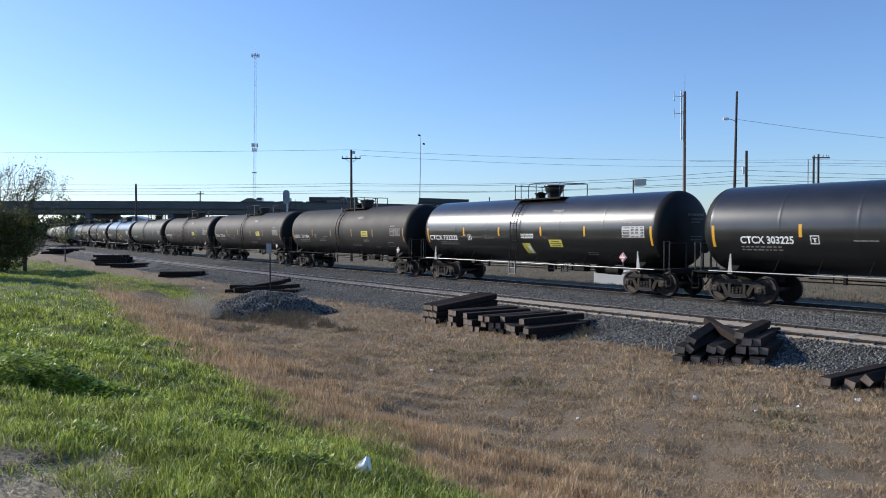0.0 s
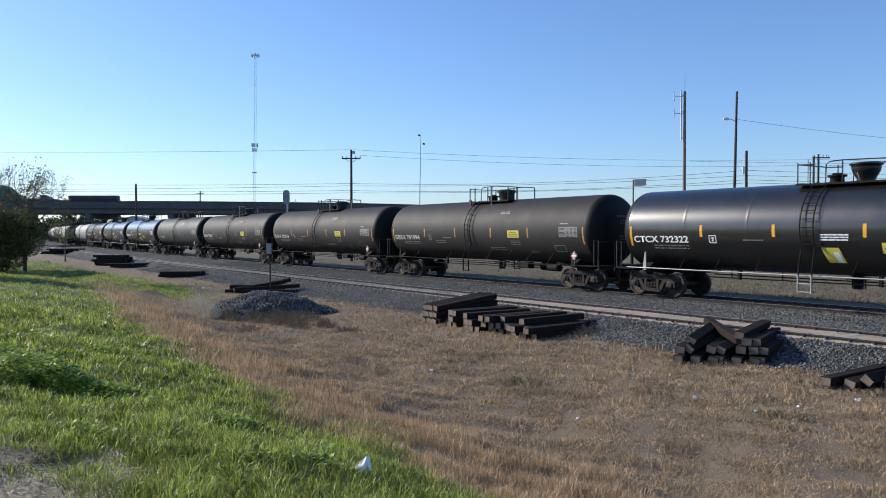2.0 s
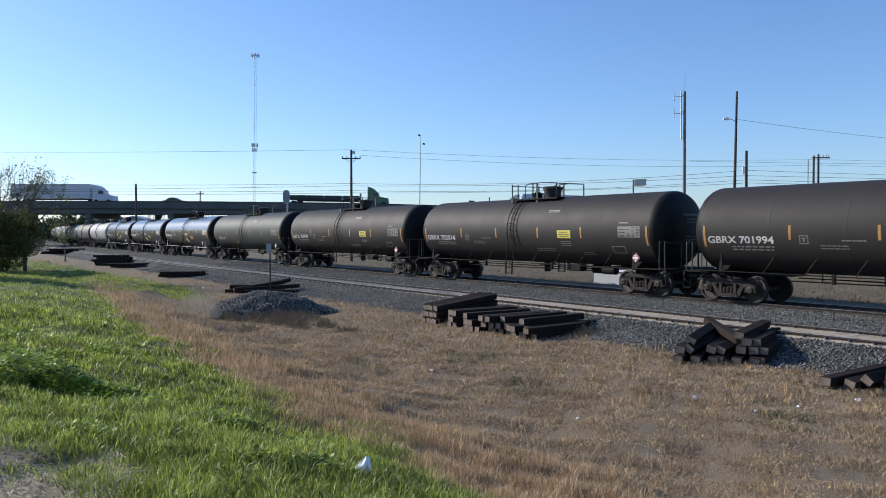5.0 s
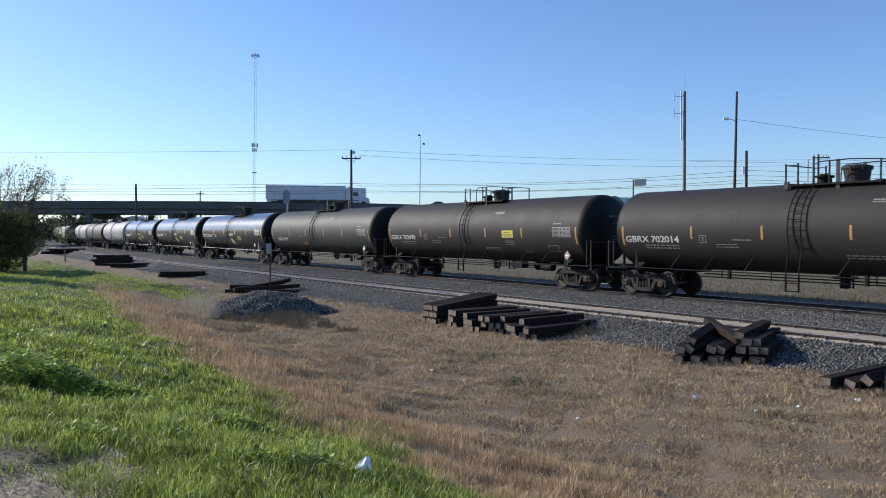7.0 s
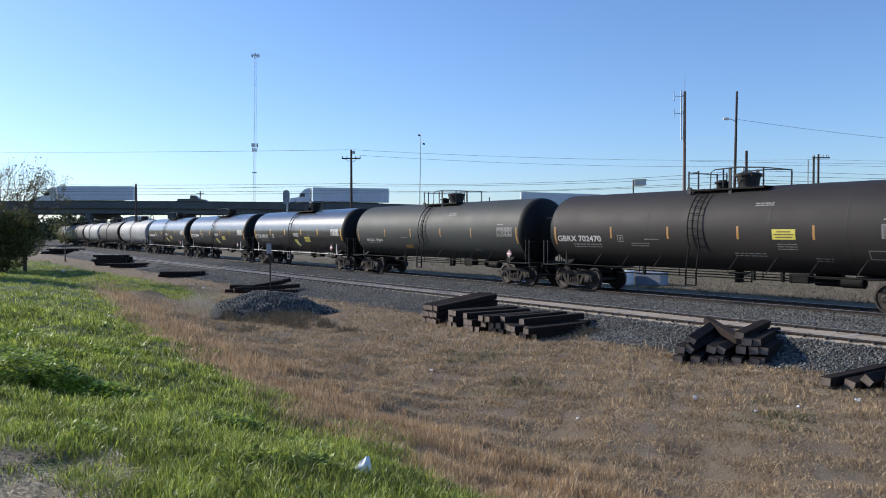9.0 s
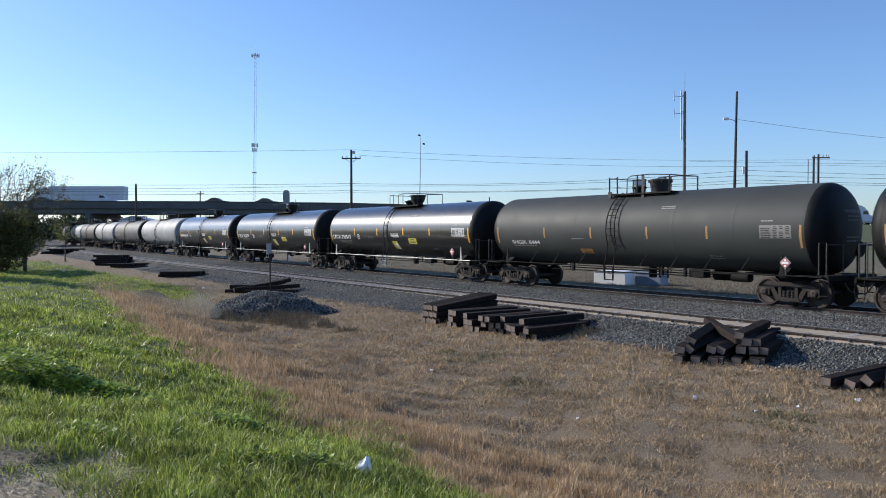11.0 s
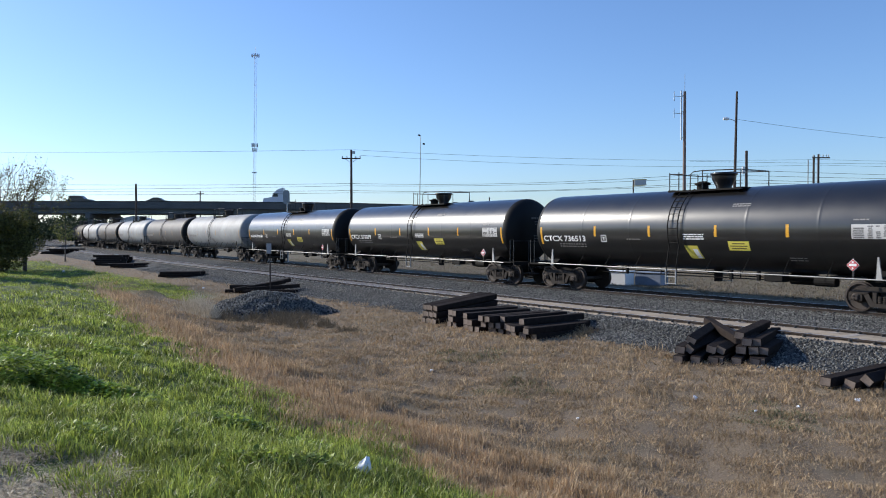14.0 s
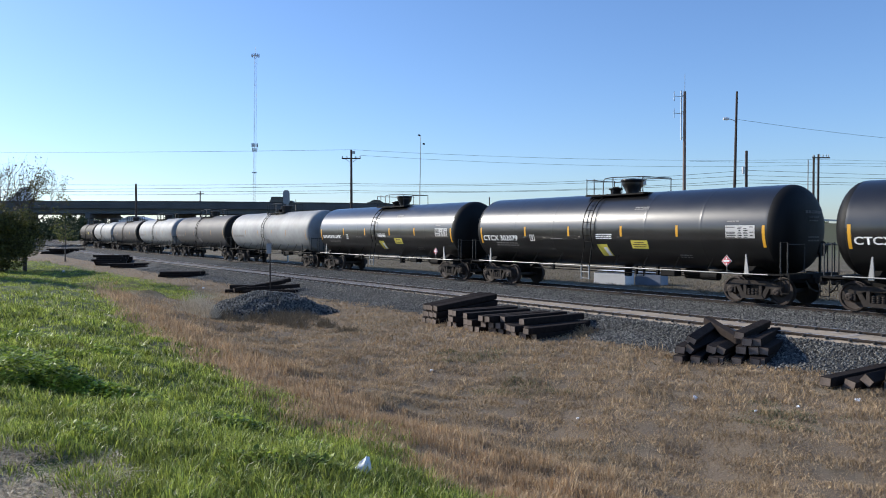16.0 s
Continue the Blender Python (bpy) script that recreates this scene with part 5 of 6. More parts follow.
# kind, paint or load, time and x of a known place, speed (metres a second, minus for the far lanes), label
TRAFFIC = (
    ("car", "car_dark", 0.5, -23.0, 31.5, "dark saloon car on the overpass"),
    ("pickup", "car_dark", 0.5, -5.0, 31.5, "dark pickup truck on the overpass"),
    ("pickup", "car_silver", 0.5, -51.5, -25.5, "silver pickup truck on the overpass"),
    ("low", "car_dark", 0.5, -45.5, -25.5, "dark pickup truck towing a long low trailer"),
    ("low", "car_dark", 0.0, 9.5, 30.0, "dark pickup truck towing a long flat trailer"),
    ("flat", "truck_green", 3.5, -58.7, 24.8, "green lorry with a loaded flatbed trailer"),
    ("pickup", "car_dark", 3.5, -38.0, 29.0, "dark pickup truck ahead of a green lorry"),
    ("box", "trailer_white", 7.0, -25.5, 25.8, "white lorry with a long ribbed box trailer"),
    ("car", "car_dark", 7.0, -0.5, 27.0, "dark saloon car on the overpass"),
    ("box", "car_silver", 8.0, -51.5, -24.6, "grey lorry with a white box trailer"),
    ("box", "trailer_white", 9.0, -22.0, -28.0, "white lorry with a pale box trailer"),
    ("pickup", "car_dark", 9.0, -51.0, 28.0, "dark pickup truck on the overpass"),
    ("car", "car_dark", 12.5, -39.0, 28.0, "dark saloon car on the overpass"),
    ("pickup", "trailer_white", 12.5, -32.1, 25.0, "white pickup truck with a high cab"),
    ("car", "car_dark", 12.5, -3.2, 28.5, "dark saloon car on the overpass"),
    ("car", "car_dark", 12.5, 7.0, 28.5, "dark saloon car on the overpass"),
    ("suv", "car_dark", 14.5, -63.5, 20.5, "dark sport utility car on the overpass"),
    ("tractor", "trailer_white", 14.0, -27.7, -27.2, "white lorry tractor without a trailer"),
    ("car", "car_dark", 14.5, -46.7, 22.4, "dark saloon car on the overpass"),
)


def build_traffic():
    for kind, paint, t0, x0, v, label in TRAFFIC:
        ob = make_lorry(paint, kind, label) if kind in ("box", "flat", "tractor") else make_car("pickup" if kind == "low" else kind, paint, label)
        if kind == "low":
            bm = bmesh.new()
            box(bm, (-9.2, 0, 1.0), (11.0, 2.2, 0.3))
            box(bm, (-9.4, 0, 1.65), (10.2, 2.0, 0.95), bevel=0.1)
            part("trailer", bm, M["load"], ob)
            for wx in (-10.0, -8.9):
                for wy in (-1.0, 1.0):
                    wheel_part(ob, wx, wy, 0.38)
            bm = bmesh.new()
            rod(bm, (-2.8, 0, 0.6), (-3.8, 0, 0.95), 0.06, 6)
            part("tow_bar", bm, M["dark_metal"], ob)
        y = 162.0 if v > 0 else 169.5
        rows = []
        for i in range(17):
            x = x0 + v * (i - t0)
            x = max(-600.0, min(600.0, x))
            slope = math.degrees(math.atan((road_z(x + 5) - road_z(x - 5)) / 10))
            rows.append((float(i), pose(x, y, road_z(x) + crown(x) + 0.01, 0, -slope if v > 0 else slope, 0 if v > 0 else 180)))
        VEHICLES.append((ob, rows))


build_traffic()


# ---- plants, stones, litter ----
rg = np.random.default_rng(7)


def field(s, d):
    x, y, _ = plan(s, d)
    return np.stack([x, y, ground_z(s, d)], -1)


def scatter(count, near, far, keep, half_angle=0.56, power=1.0):
    """Places on the ground between two distances, thinning out with distance."""
    r = near * (far / near) ** (rg.random(count) ** power)
    a = rg.uniform(-half_angle, half_angle, count)
    x, y = r * np.sin(a), r * np.cos(a)
    s, d = x * UX + y * UY, x * NX + y * NY
    ok = keep(s, d, x, y)
    return s[ok], d[ok], r[ok]


def wobble(s, d, k=1.0):
    return 0.5 * np.sin(s * 1.7 * k + 2.1 * np.sin(d * 0.9 * k)) + 0.35 * np.sin(d * 2.3 * k + s * 0.7) + 0.25 * np.sin(s * 4.1 * k - d * 3.3 * k)


def grass(name, s, d, r, height, width, material, label, lean=0.5):
    base = field(s, d)
    k = len(s)
    h = height * rg.uniform(0.5, 1.3, k) * np.clip(r / 12, 1, 1.5) * np.clip(0.85 + 0.55 * wobble(s * 1.3, d * 1.3, 2.1), 0.35, 1.7)
    w = width * rg.uniform(0.6, 1.4, k) * np.clip(r / 9, 0.7, 2.3)
    a = rg.uniform(0, 2 * np.pi, k)
    b = rg.uniform(0, 2 * np.pi, k)
    side = np.stack([np.cos(a) * w, np.sin(a) * w, np.zeros(k)], -1)
    bend = lean * rg.uniform(0.1, 1.0, k)
    mid = np.stack([np.cos(b) * h * bend * 0.35, np.sin(b) * h * bend * 0.35, h * 0.6], -1)
    tip = np.stack([np.cos(b) * h * bend, np.sin(b) * h * bend, h * (1 - 0.25 * bend)], -1)
    base[:, 2] -= 0.015
    v = np.stack([base - side, base + side, base + mid + side * 0.7, base + mid - side * 0.7, base + tip], 1).reshape(-1, 3)
    i = np.arange(k) * 5
    f = np.concatenate([np.stack([i, i + 1, i + 2], -1), np.stack([i, i + 2, i + 3], -1), np.stack([i + 3, i + 2, i + 4], -1)])
    ob = sheet_mesh(name, v, f, material)
    return tagged(ob, label, "grass", kind="stuff")


def ring_zone(s, d):
    """Damp green ground at the foot of the bank."""
    w = 0.5 * wobble(s, d)
    low = np.interp(s, (35, 40, 75, 85), (11.0, 0.0, 0.0, 9.0))
    high = np.interp(s, (35, 44, 60, 85), (11.4, 13.4, 13.2, 10.5))
    return (s > 35) & (s < 84) & (d + w > low) & (d + w < high)


def tufts(name, count, per, near, far, keep, height, width, material, label):
    """Grass that grows in separate tufts, its blades leaning out of each."""
    s, d, r = scatter(count, near, far, keep, power=1.15)
    k = len(s)
    tall = np.repeat(rg.uniform(0.55, 1.35, k) ** 1.4, per)
    rad = np.repeat(rg.uniform(0.02, 0.09, k), per)
    s, d, r = np.repeat(s, per), np.repeat(d, per), np.repeat(r, per)
    n = len(s)
    u, v = rg.normal(size=n), rg.normal(size=n)
    base = field(s + u * rad, d + v * rad)
    base[:, 2] -= 0.01
    out = np.stack([u * UX + v * NX, u * UY + v * NY], -1) * 0.38 + rg.normal(size=(n, 2)) * 0.28
    h = height * tall * rg.uniform(0.55, 1.15, n)
    w = width * rg.uniform(0.6, 1.5, n) * np.clip(r / 9, 0.8, 2.0)
    a = rg.uniform(0, 2 * np.pi, n)
    side = np.stack([np.cos(a) * w, np.sin(a) * w, np.zeros(n)], -1)
    mid = np.stack([out[:, 0] * h * 0.35, out[:, 1] * h * 0.35, h * 0.65], -1)
    tip = np.stack([out[:, 0] * h, out[:, 1] * h, h * rg.uniform(0.75, 1.0, n)], -1)
    v = np.stack([base - side, base + side, base + mid + side * 0.75, base + mid - side * 0.75, base + tip], 1).reshape(-1, 3)
    i = np.arange(n) * 5
    f = np.concatenate([np.stack([i, i + 1, i + 2], -1), np.stack([i, i + 2, i + 3], -1), np.stack([i + 3, i + 2, i + 4], -1)])
    return tagged(sheet_mesh(name, v, f, material), label, "grass", kind="stuff")


def green_zone(s, d, x, y):
    e = bank(s, d) + 0.5 * wobble(s, d)
    bare = (x < -0.455 * y + 0.12 * wobble(s * 3, d * 3, 1.5)) & (y < 5.8) & (rg.random(len(s)) < 0.93)
    ring = ring_zone(s, d)
    return ((e < 4.55 - 0.5 * rg.random(len(s)) ** 2) & ~bare & (s > -12)) | ring


def tan_zone(s, d, x, y):
    e = bank(s, d) + 0.4 * wobble(s, d)
    return (s < 36 + 5 * rg.random(len(s))) & (e > 3.7 + 0.6 * rg.random(len(s))) & (e < np.interp(s, (2, 12, 24), (6.3, 6.0, 5.2)) + 0.5 * rg.random(len(s)))


def dead_zone(s, d, x, y):
    e = bank(s, d) + 0.4 * wobble(s, d)
    return (e > np.interp(s, (2, 12, 24), (5.9, 5.6, 4.8))) & ~(ring_zone(s, d) & (rg.random(len(s)) < 0.85)) & (d < 16.15 + 0.3 * wobble(s, d, 1.7))


M["dull_weed"] = blades("dull_brown_weed", (0.12, 0.095, 0.06), (0.31, 0.25, 0.165), 0.85, 0.15, 0.7, 0.35)
M["olive"] = blades("olive_weed", (0.12, 0.13, 0.06), (0.30, 0.29, 0.15), 0.7, 0.2)


def build_grass():
    s, d, r = scatter(260000, 3.2, 60, green_zone, power=1.25)
    grass("green_grass", s, d, r, 0.075, 0.0042, M["green_grass"], "fresh green grass on the bank", 1.0)
    tufts("grass_tufts", 14000, 22, 3.2, 22, green_zone, 0.098, 0.0046, M["green_grass"], "denser tufts of fresh green grass")
    tufts("grass_tufts", 3000, 18, 18, 50, green_zone, 0.12, 0.0046, M["green_grass"], "tufts of green grass further along the bank")
    # the bank goes on round and behind the camera
    def around(s, d, x, y):
        return ((np.abs(np.arctan2(x, y)) > 0.55) | (np.hypot(x, y) < 3.2)) & (bank(s, d) + 0.5 * wobble(s, d) < 4.3)
    s, d, r = scatter(90000, 0.7, 16, around, math.pi)
    grass("bank_grass", s, d, r, 0.08, 0.0045, M["green_grass"], "green grass on the top of the bank", 1.0)
    s, d, r = scatter(90000, 3.0, 18, lambda s, d, x, y: (np.abs(np.arctan2(x, y)) > 0.55) & (bank(s, d) + 0.4 * wobble(s, d) > 3.9) & (d < 15.8), math.pi)
    grass("slope_grass", s, d, r, 0.10, 0.005, M["dry_grass"], "dry straw grass beside the bank", 1.2)
    s, d, r = scatter(260000, 34, 80, lambda s, d, x, y: ring_zone(s, d))
    grass("green_strip", s, d, r, 0.09, 0.004, M["green_grass"], "strip of green grass below the bank", 1.0)
    s, d, r = scatter(9000, 3.2, 30, lambda s, d, x, y: green_zone(s, d, x, y) & (wobble(s, d, 0.8) > 0.15))
    grass("straw_in_grass", s, d, r, 0.08, 0.003, M["dry_grass"], "dry straws among the green grass", 1.0)
    s, d, r = scatter(330000, 5.0, 60, tan_zone)
    grass("straw_grass", s, d, r, 0.15, 0.0045, M["dry_grass"], "dry straw-coloured grass on the slope", 0.8)
    s, d, r = scatter(460000, 8.0, 105, dead_zone)
    grass("dead_grass", s, d, r, 0.075, 0.0045, M["grey_grass"], "grey-brown dead grass below the bank", 1.9)
    s, d, r = scatter(50000, 10.0, 60, lambda s, d, x, y: (d > 14.6 + 0.3 * wobble(s, d, 1.2)) & (d < 16.05) & (wobble(s, d, 0.9) > -0.4))
    grass("straw_edge", s, d, r, 0.07, 0.004, M["dry_grass"], "flattened straw along the ballast edge", 2.2)
    s, d, r = scatter(160000, 9.0, 30, lambda s, d, x, y: ((x - 5.6) ** 2 / 1.2 + (y - 12.8) ** 2 / 2.5 < 0.5 + 0.5 * wobble(s, d, 2)) | ((x - 0.6) ** 2 / 2.5 + (y - 19.5) ** 2 / 3 < 0.4 + 0.5 * wobble(s, d, 2)) | ((x - 1.6) ** 2 / 1.2 + (y - 15.5) ** 2 / 2 < 0.4 + 0.5 * wobble(s, d, 2)))
    grass("low_weeds", s, d, r, 0.06, 0.005, M["olive"], "low olive weeds in the dead grass", 1.5)
    s, d, r = scatter(200000, 32, 95, lambda s, d, x, y: (d - np.clip(s - CURVE_S, 0, None) ** 2 / (2 * CURVE_R) > 28.5 + 0.6 * wobble(s, d)) & (d < 62))
    grass("far_side_grass", s, d, r, 0.10, 0.004, M["dull_weed"], "dull dry grass beyond the far track", 1.6)
    s, d, r = scatter(26000, 8.0, 60, lambda s, d, x, y: dead_zone(s, d, x, y) & (wobble(s + 9, d, 0.5) > 0.3))
    grass("tall_dead_grass", s, d, r, 0.17, 0.004, M["grey_grass"], "taller tufts of dry grass", 1.2)
    s, d, r = scatter(260000, 4.0, 7.2, lambda s, d, x, y: (x < -0.41 * y) & (y < 5.95))
    grass("mulch", s, d, r, 0.075, 0.006, M["pale_straw"], "cut dry straw lying on bare soil", 3.0)


def weeds():
    """Clumps of broad-leaved weed on the bank."""
    spots = [(-4.75, 9.15, 0.52, 0.62), (-5.3, 9.55, 0.55, 0.6), (-4.3, 9.0, 0.36, 0.55), (-5.0, 8.85, 0.4, 0.6), (-3.8, 8.9, 0.34, 0.3), (-3.2, 8.6, 0.3, 0.25), (-5.9, 10.6, 0.4, 0.4), (-6.6, 12.5, 0.4, 0.35), (-4.9, 11.8, 0.3, 0.3)]
    # low broad-leaved patches through the grass
    for _ in range(26):
        y = rg.uniform(5.6, 13.0)
        x = y * rg.uniform(-0.5, 0.0)
        if x * NX + y * NY < 3.6:
            spots.append((x, y, rg.uniform(0.16, 0.34), 0.22))
    V, F = [], []
    for cx, cy, rad, tall in spots:
        k = int((2600 if tall > 0.28 else 900) * rad)
        for _ in range(k):
            a, q = rg.uniform(0, 6.283), rad * math.sqrt(rg.random())
            x, y = cx + 1.3 * q * math.cos(a), cy + q * math.sin(a)
            z = ground_at(x, y) + 0.02 + tall * rad * (1 - (q / rad) ** 2) * (rg.uniform(0.75, 1.1) if rg.random() < 0.7 else rg.random())
            yaw, pitch = rg.uniform(0, 6.283), rg.uniform(-0.3, 0.9)
            w, l = rg.uniform(0.014, 0.028), rg.uniform(0.04, 0.08)
            fx, fy, fz = math.cos(yaw) * math.cos(pitch), math.sin(yaw) * math.cos(pitch), math.sin(pitch)
            sx, sy = -math.sin(yaw), math.cos(yaw)
            n = len(V)
            V += [(x, y, z), (x + fx * l * 0.5 + sx * w, y + fy * l * 0.5 + sy * w, z + fz * l * 0.5), (x + fx * l, y + fy * l, z + fz * l * 0.8), (x + fx * l * 0.5 - sx * w, y + fy * l * 0.5 - sy * w, z + fz * l * 0.5)]
            F.append((n, n + 1, n + 2, n + 3))
    tagged(sheet_mesh("weeds", V, F, M["weed"]), "clumps of broad-leaved green weed in the grass", "weeds", kind="stuff")


OCT_V = np.array(((1, 0, 0), (-1, 0, 0), (0, 1, 0), (0, -1, 0), (0, 0, 1), (0, 0, -1)), float)
OCT_F = np.array(((0, 2, 4), (2, 1, 4), (1, 3, 4), (3, 0, 4), (2, 0, 5), (1, 2, 5), (3, 1, 5), (0, 3, 5)))


def stones(name, pts, size, label, material="ballast"):
    k = len(pts)
    v = OCT_V[None] * (size * rg.uniform(0.5, 1.4, (k, 1, 1))) * rg.uniform(0.55, 1.2, (k, 6, 1))
    a = rg.uniform(0, 6.283, k)
    c, s = np.cos(a), np.sin(a)
    x = v[..., 0] * c[:, None] - v[..., 1] * s[:, None]
    y = v[..., 0] * s[:, None] + v[..., 1] * c[:, None]
    tl = rg.uniform(-0.7, 0.7, (k, 1))
    v = np.stack([x, y * np.cos(tl) - v[..., 2] * np.sin(tl), v[..., 2] * np.cos(tl) + y * np.sin(tl)], -1)
    v = v + pts[:, None]
    f = OCT_F[None] + (np.arange(k) * 6)[:, None, None]
    ob = sheet_mesh(name, v.reshape(-1, 3), f.reshape(-1, 3), M[material])
    return tagged(ob, label, "stones", kind="stuff")


M["ballast"] = blades("ballast_stones", (0.016, 0.016, 0.015), (0.245, 0.24, 0.215), 0.9, 0.0, 0.8, 0.2)
M["oily"] = blades("dark_brown_ballast_stones", (0.008, 0.006, 0.004), (0.07, 0.052, 0.04), 0.8, 0.0, 0.8, 0.2)
HEAP = (-7.0, 29.6)


def heap_z(x, y):
    u, v = (x - HEAP[0]), (y - HEAP[1])
    ca, sa = math.cos(-0.35), math.sin(-0.35)
    p, q = u * ca - v * sa, u * sa + v * ca
    r = np.sqrt((p / np.where(p > 0, 2.9, 1.8)) ** 2 + (q / 1.6) ** 2)
    rise = (0.80 + 0.09 * np.sin(p * 5.1 + q * 3.7) + 0.06 * np.sin(q * 7.3 - p * 4.1)) * np.clip(1.12 - r, 0, 0.92) ** 1.1 * (1 + 0.14 * np.sin(p * 2.3) + 0.12 * np.sin(q * 3 + p * 1.7))
    return -0.62 + 0.90 * np.tanh(rise / 0.5)


def build_stones():
    k = 170000
    s = -7 + 74 * rg.random(k) ** 1.6
    d = rg.uniform(15.0, 24.8, k)
    ok = ((d > 15.9 + 0.3 * wobble(s, d, 1.3)) & (np.abs(d - NEAR_D) > 0.95)) | (rg.random(k) < 0.03) & (d < 16.4)
    ok |= (np.abs(d - NEAR_D) < 0.62) & (rg.random(k) < 0.4)
    p = field(s[ok], d[ok])
    stones("ballast", p, 0.035, "blue-grey crushed stone ballast beside the rails")
    # darker brown stones across the train's track bed
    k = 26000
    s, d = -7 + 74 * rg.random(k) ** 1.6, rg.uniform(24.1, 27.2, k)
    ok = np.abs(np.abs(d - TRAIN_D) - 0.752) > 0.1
    stones("oily_ballast", field(s[ok], d[ok]), 0.035, "darker brown ballast under the train", "oily")
    # gravel heap
    xs = np.linspace(-3.2, 3.4, 40)
    ys = np.linspace(-2.1, 2.1, 32)
    X, Y = np.meshgrid(xs + HEAP[0], ys + HEAP[1], indexing="ij")
    v = np.stack([X, Y, heap_z(X, Y) - 0.03], -1).reshape(-1, 3)
    i, j = np.meshgrid(np.arange(39), np.arange(31), indexing="ij")
    a = (i * 32 + j).ravel()
    ob = sheet_mesh("stone_mound", v, np.stack([a, a + 32, a + 33, a + 1], -1), M["stone"], smooth=True)
    tagged(ob, "dark grey heap of crushed stone among dry grass", "gravel heap")
    k = 14000
    u, w = rg.uniform(-2.6, 3.3, k), rg.uniform(-2.4, 2.2, k)
    x, y = HEAP[0] + u, HEAP[1] + w
    z = heap_z(x, y)
    ok = (z > -0.6) | (rg.random(k) < 0.06)
    st = stones("heap_stones", np.stack([x, y, z], -1)[ok], 0.042, "loose crushed stone on the heap")


def tuft(x, y, rad, h, material, label, count=160):
    base_z = ground_at(x, y)
    V, F = [], []
    for _ in range(count):
        a, q = rg.uniform(0, 6.283), rad * math.sqrt(rg.random())
        bx, by = q * math.cos(a) * 0.9, q * math.sin(a) * 0.9
        l = h * rg.uniform(0.25, 1.15) * (1.1 - 0.7 * (q / rad) ** 2)
        tx, ty = bx * 1.1 + rg.normal(0, 0.14), by * 1.1 + rg.normal(0, 0.14)
        wd = rg.uniform(0.004, 0.010)
        n = len(V)
        V += [(bx - wd, by, 0), (bx + wd, by, 0), (tx + wd * 0.4, ty, l), (tx - wd * 0.4, ty, l)]
        F.append((n, n + 1, n + 2, n + 3))
    ob = sheet_mesh("grass_tuft", V, F, material)
    ob.matrix_basis = pose(x, y, base_z - 0.02)
    return tagged(ob, label, "grass tuft", "dry tufts")


def build_tufts():
    pal = "pale dry tuft of tall grass by the gravel heap"
    for x, y, r, h in ((-8.9, 28.6, 0.5, 0.75), (-8.6, 28.0, 0.5, 0.75), (-9.3, 28.9, 0.45, 0.6), (-8.2, 27.5, 0.45, 0.55)):
        tuft(x, y, r, h, M["pale_straw"], pal, 380)
    gre = "grey-brown dry tuft of grass"
    for x, y, r, h in ((-5.9, 28.1, 0.5, 0.45), (-5.2, 28.0, 0.5, 0.5), (-4.7, 27.6, 0.5, 0.45), (-7.6, 27.9, 0.4, 0.5), (-6.5, 27.4, 0.5, 0.5), (-5.6, 27.0, 0.5, 0.6), (-5.0, 26.6, 0.45, 0.45), (-3.9, 26.0, 0.4, 0.4), (-7.0, 26.6, 0.4, 0.4), (-4.6, 25.2, 0.4, 0.35), (4.2, 23.2, 0.4, 0.30), (3.9, 22.7, 0.35, 0.22), (-2.9, 24.0, 0.4, 0.3), (-5.9, 24.0, 0.4, 0.3)):
        tuft(x, y, r, h * 0.8, M["dull_weed"], gre, 330)


M["pale_straw"] = blades("bleached_straw", (0.42, 0.35, 0.25), (0.74, 0.65, 0.49), 0.8, 0.25)


def leaf_cloud(lumps, count, size, flat=1.0):
    V, F = [], []
    tot = sum(l[3] ** 2 for l in lumps)
    for cx, cy, cz, rad in lumps:
        k = int(count * rad ** 2 / tot)
        u = rg.normal(size=(k, 3))
        u /= np.linalg.norm(u, axis=1)[:, None]
        p = u * (rad * rg.uniform(0.55, 1.08, (k, 1)) ** 0.6) + np.array((cx, cy, cz))
        a = rg.normal(size=(k, 3))
        a /= np.linalg.norm(a, axis=1)[:, None]
        b = np.cross(a, rg.normal(size=(k, 3)))
        b /= np.linalg.norm(b, axis=1)[:, None]
        l = size * rg.uniform(0.6, 1.4, (k, 1))
        n = len(V) * 4
        V.append(np.stack([p - a * l, p + b * l * 0.45, p + a * l, p - b * l * 0.45], 1))
    v = np.concatenate(V).reshape(-1, 3)
    i = np.arange(len(v) // 4) * 4
    return v, np.stack([i, i + 1, i + 2, i + 3], -1)


def branch(bm, p, way, length, r, depth, rng, tips):
    """A limb that bends and forks."""
    q = p
    for k in range(3):
        way = (way + Vector((rng.uniform(-0.25, 0.25), rng.uniform(-0.25, 0.25), rng.uniform(-0.08, 0.2)))).normalized()
        e = q + way * length / 3
        rod(bm, q, e, r * (1 - 0.22 * k), 5 if depth < 2 else 4, r * (1 - 0.22 * (k + 1)), caps=False)
        q = e
        if depth < 4:
            for _ in range(1 if k < 2 else 2):
                w2 = (way + Vector((rng.uniform(-0.9, 0.9), rng.uniform(-0.9, 0.9), rng.uniform(-0.3, 0.7)))).normalized()
                branch(bm, q, w2, length * rng.uniform(0.55, 0.75), r * 0.5, depth + 1, rng, tips)
    tips.append(q)


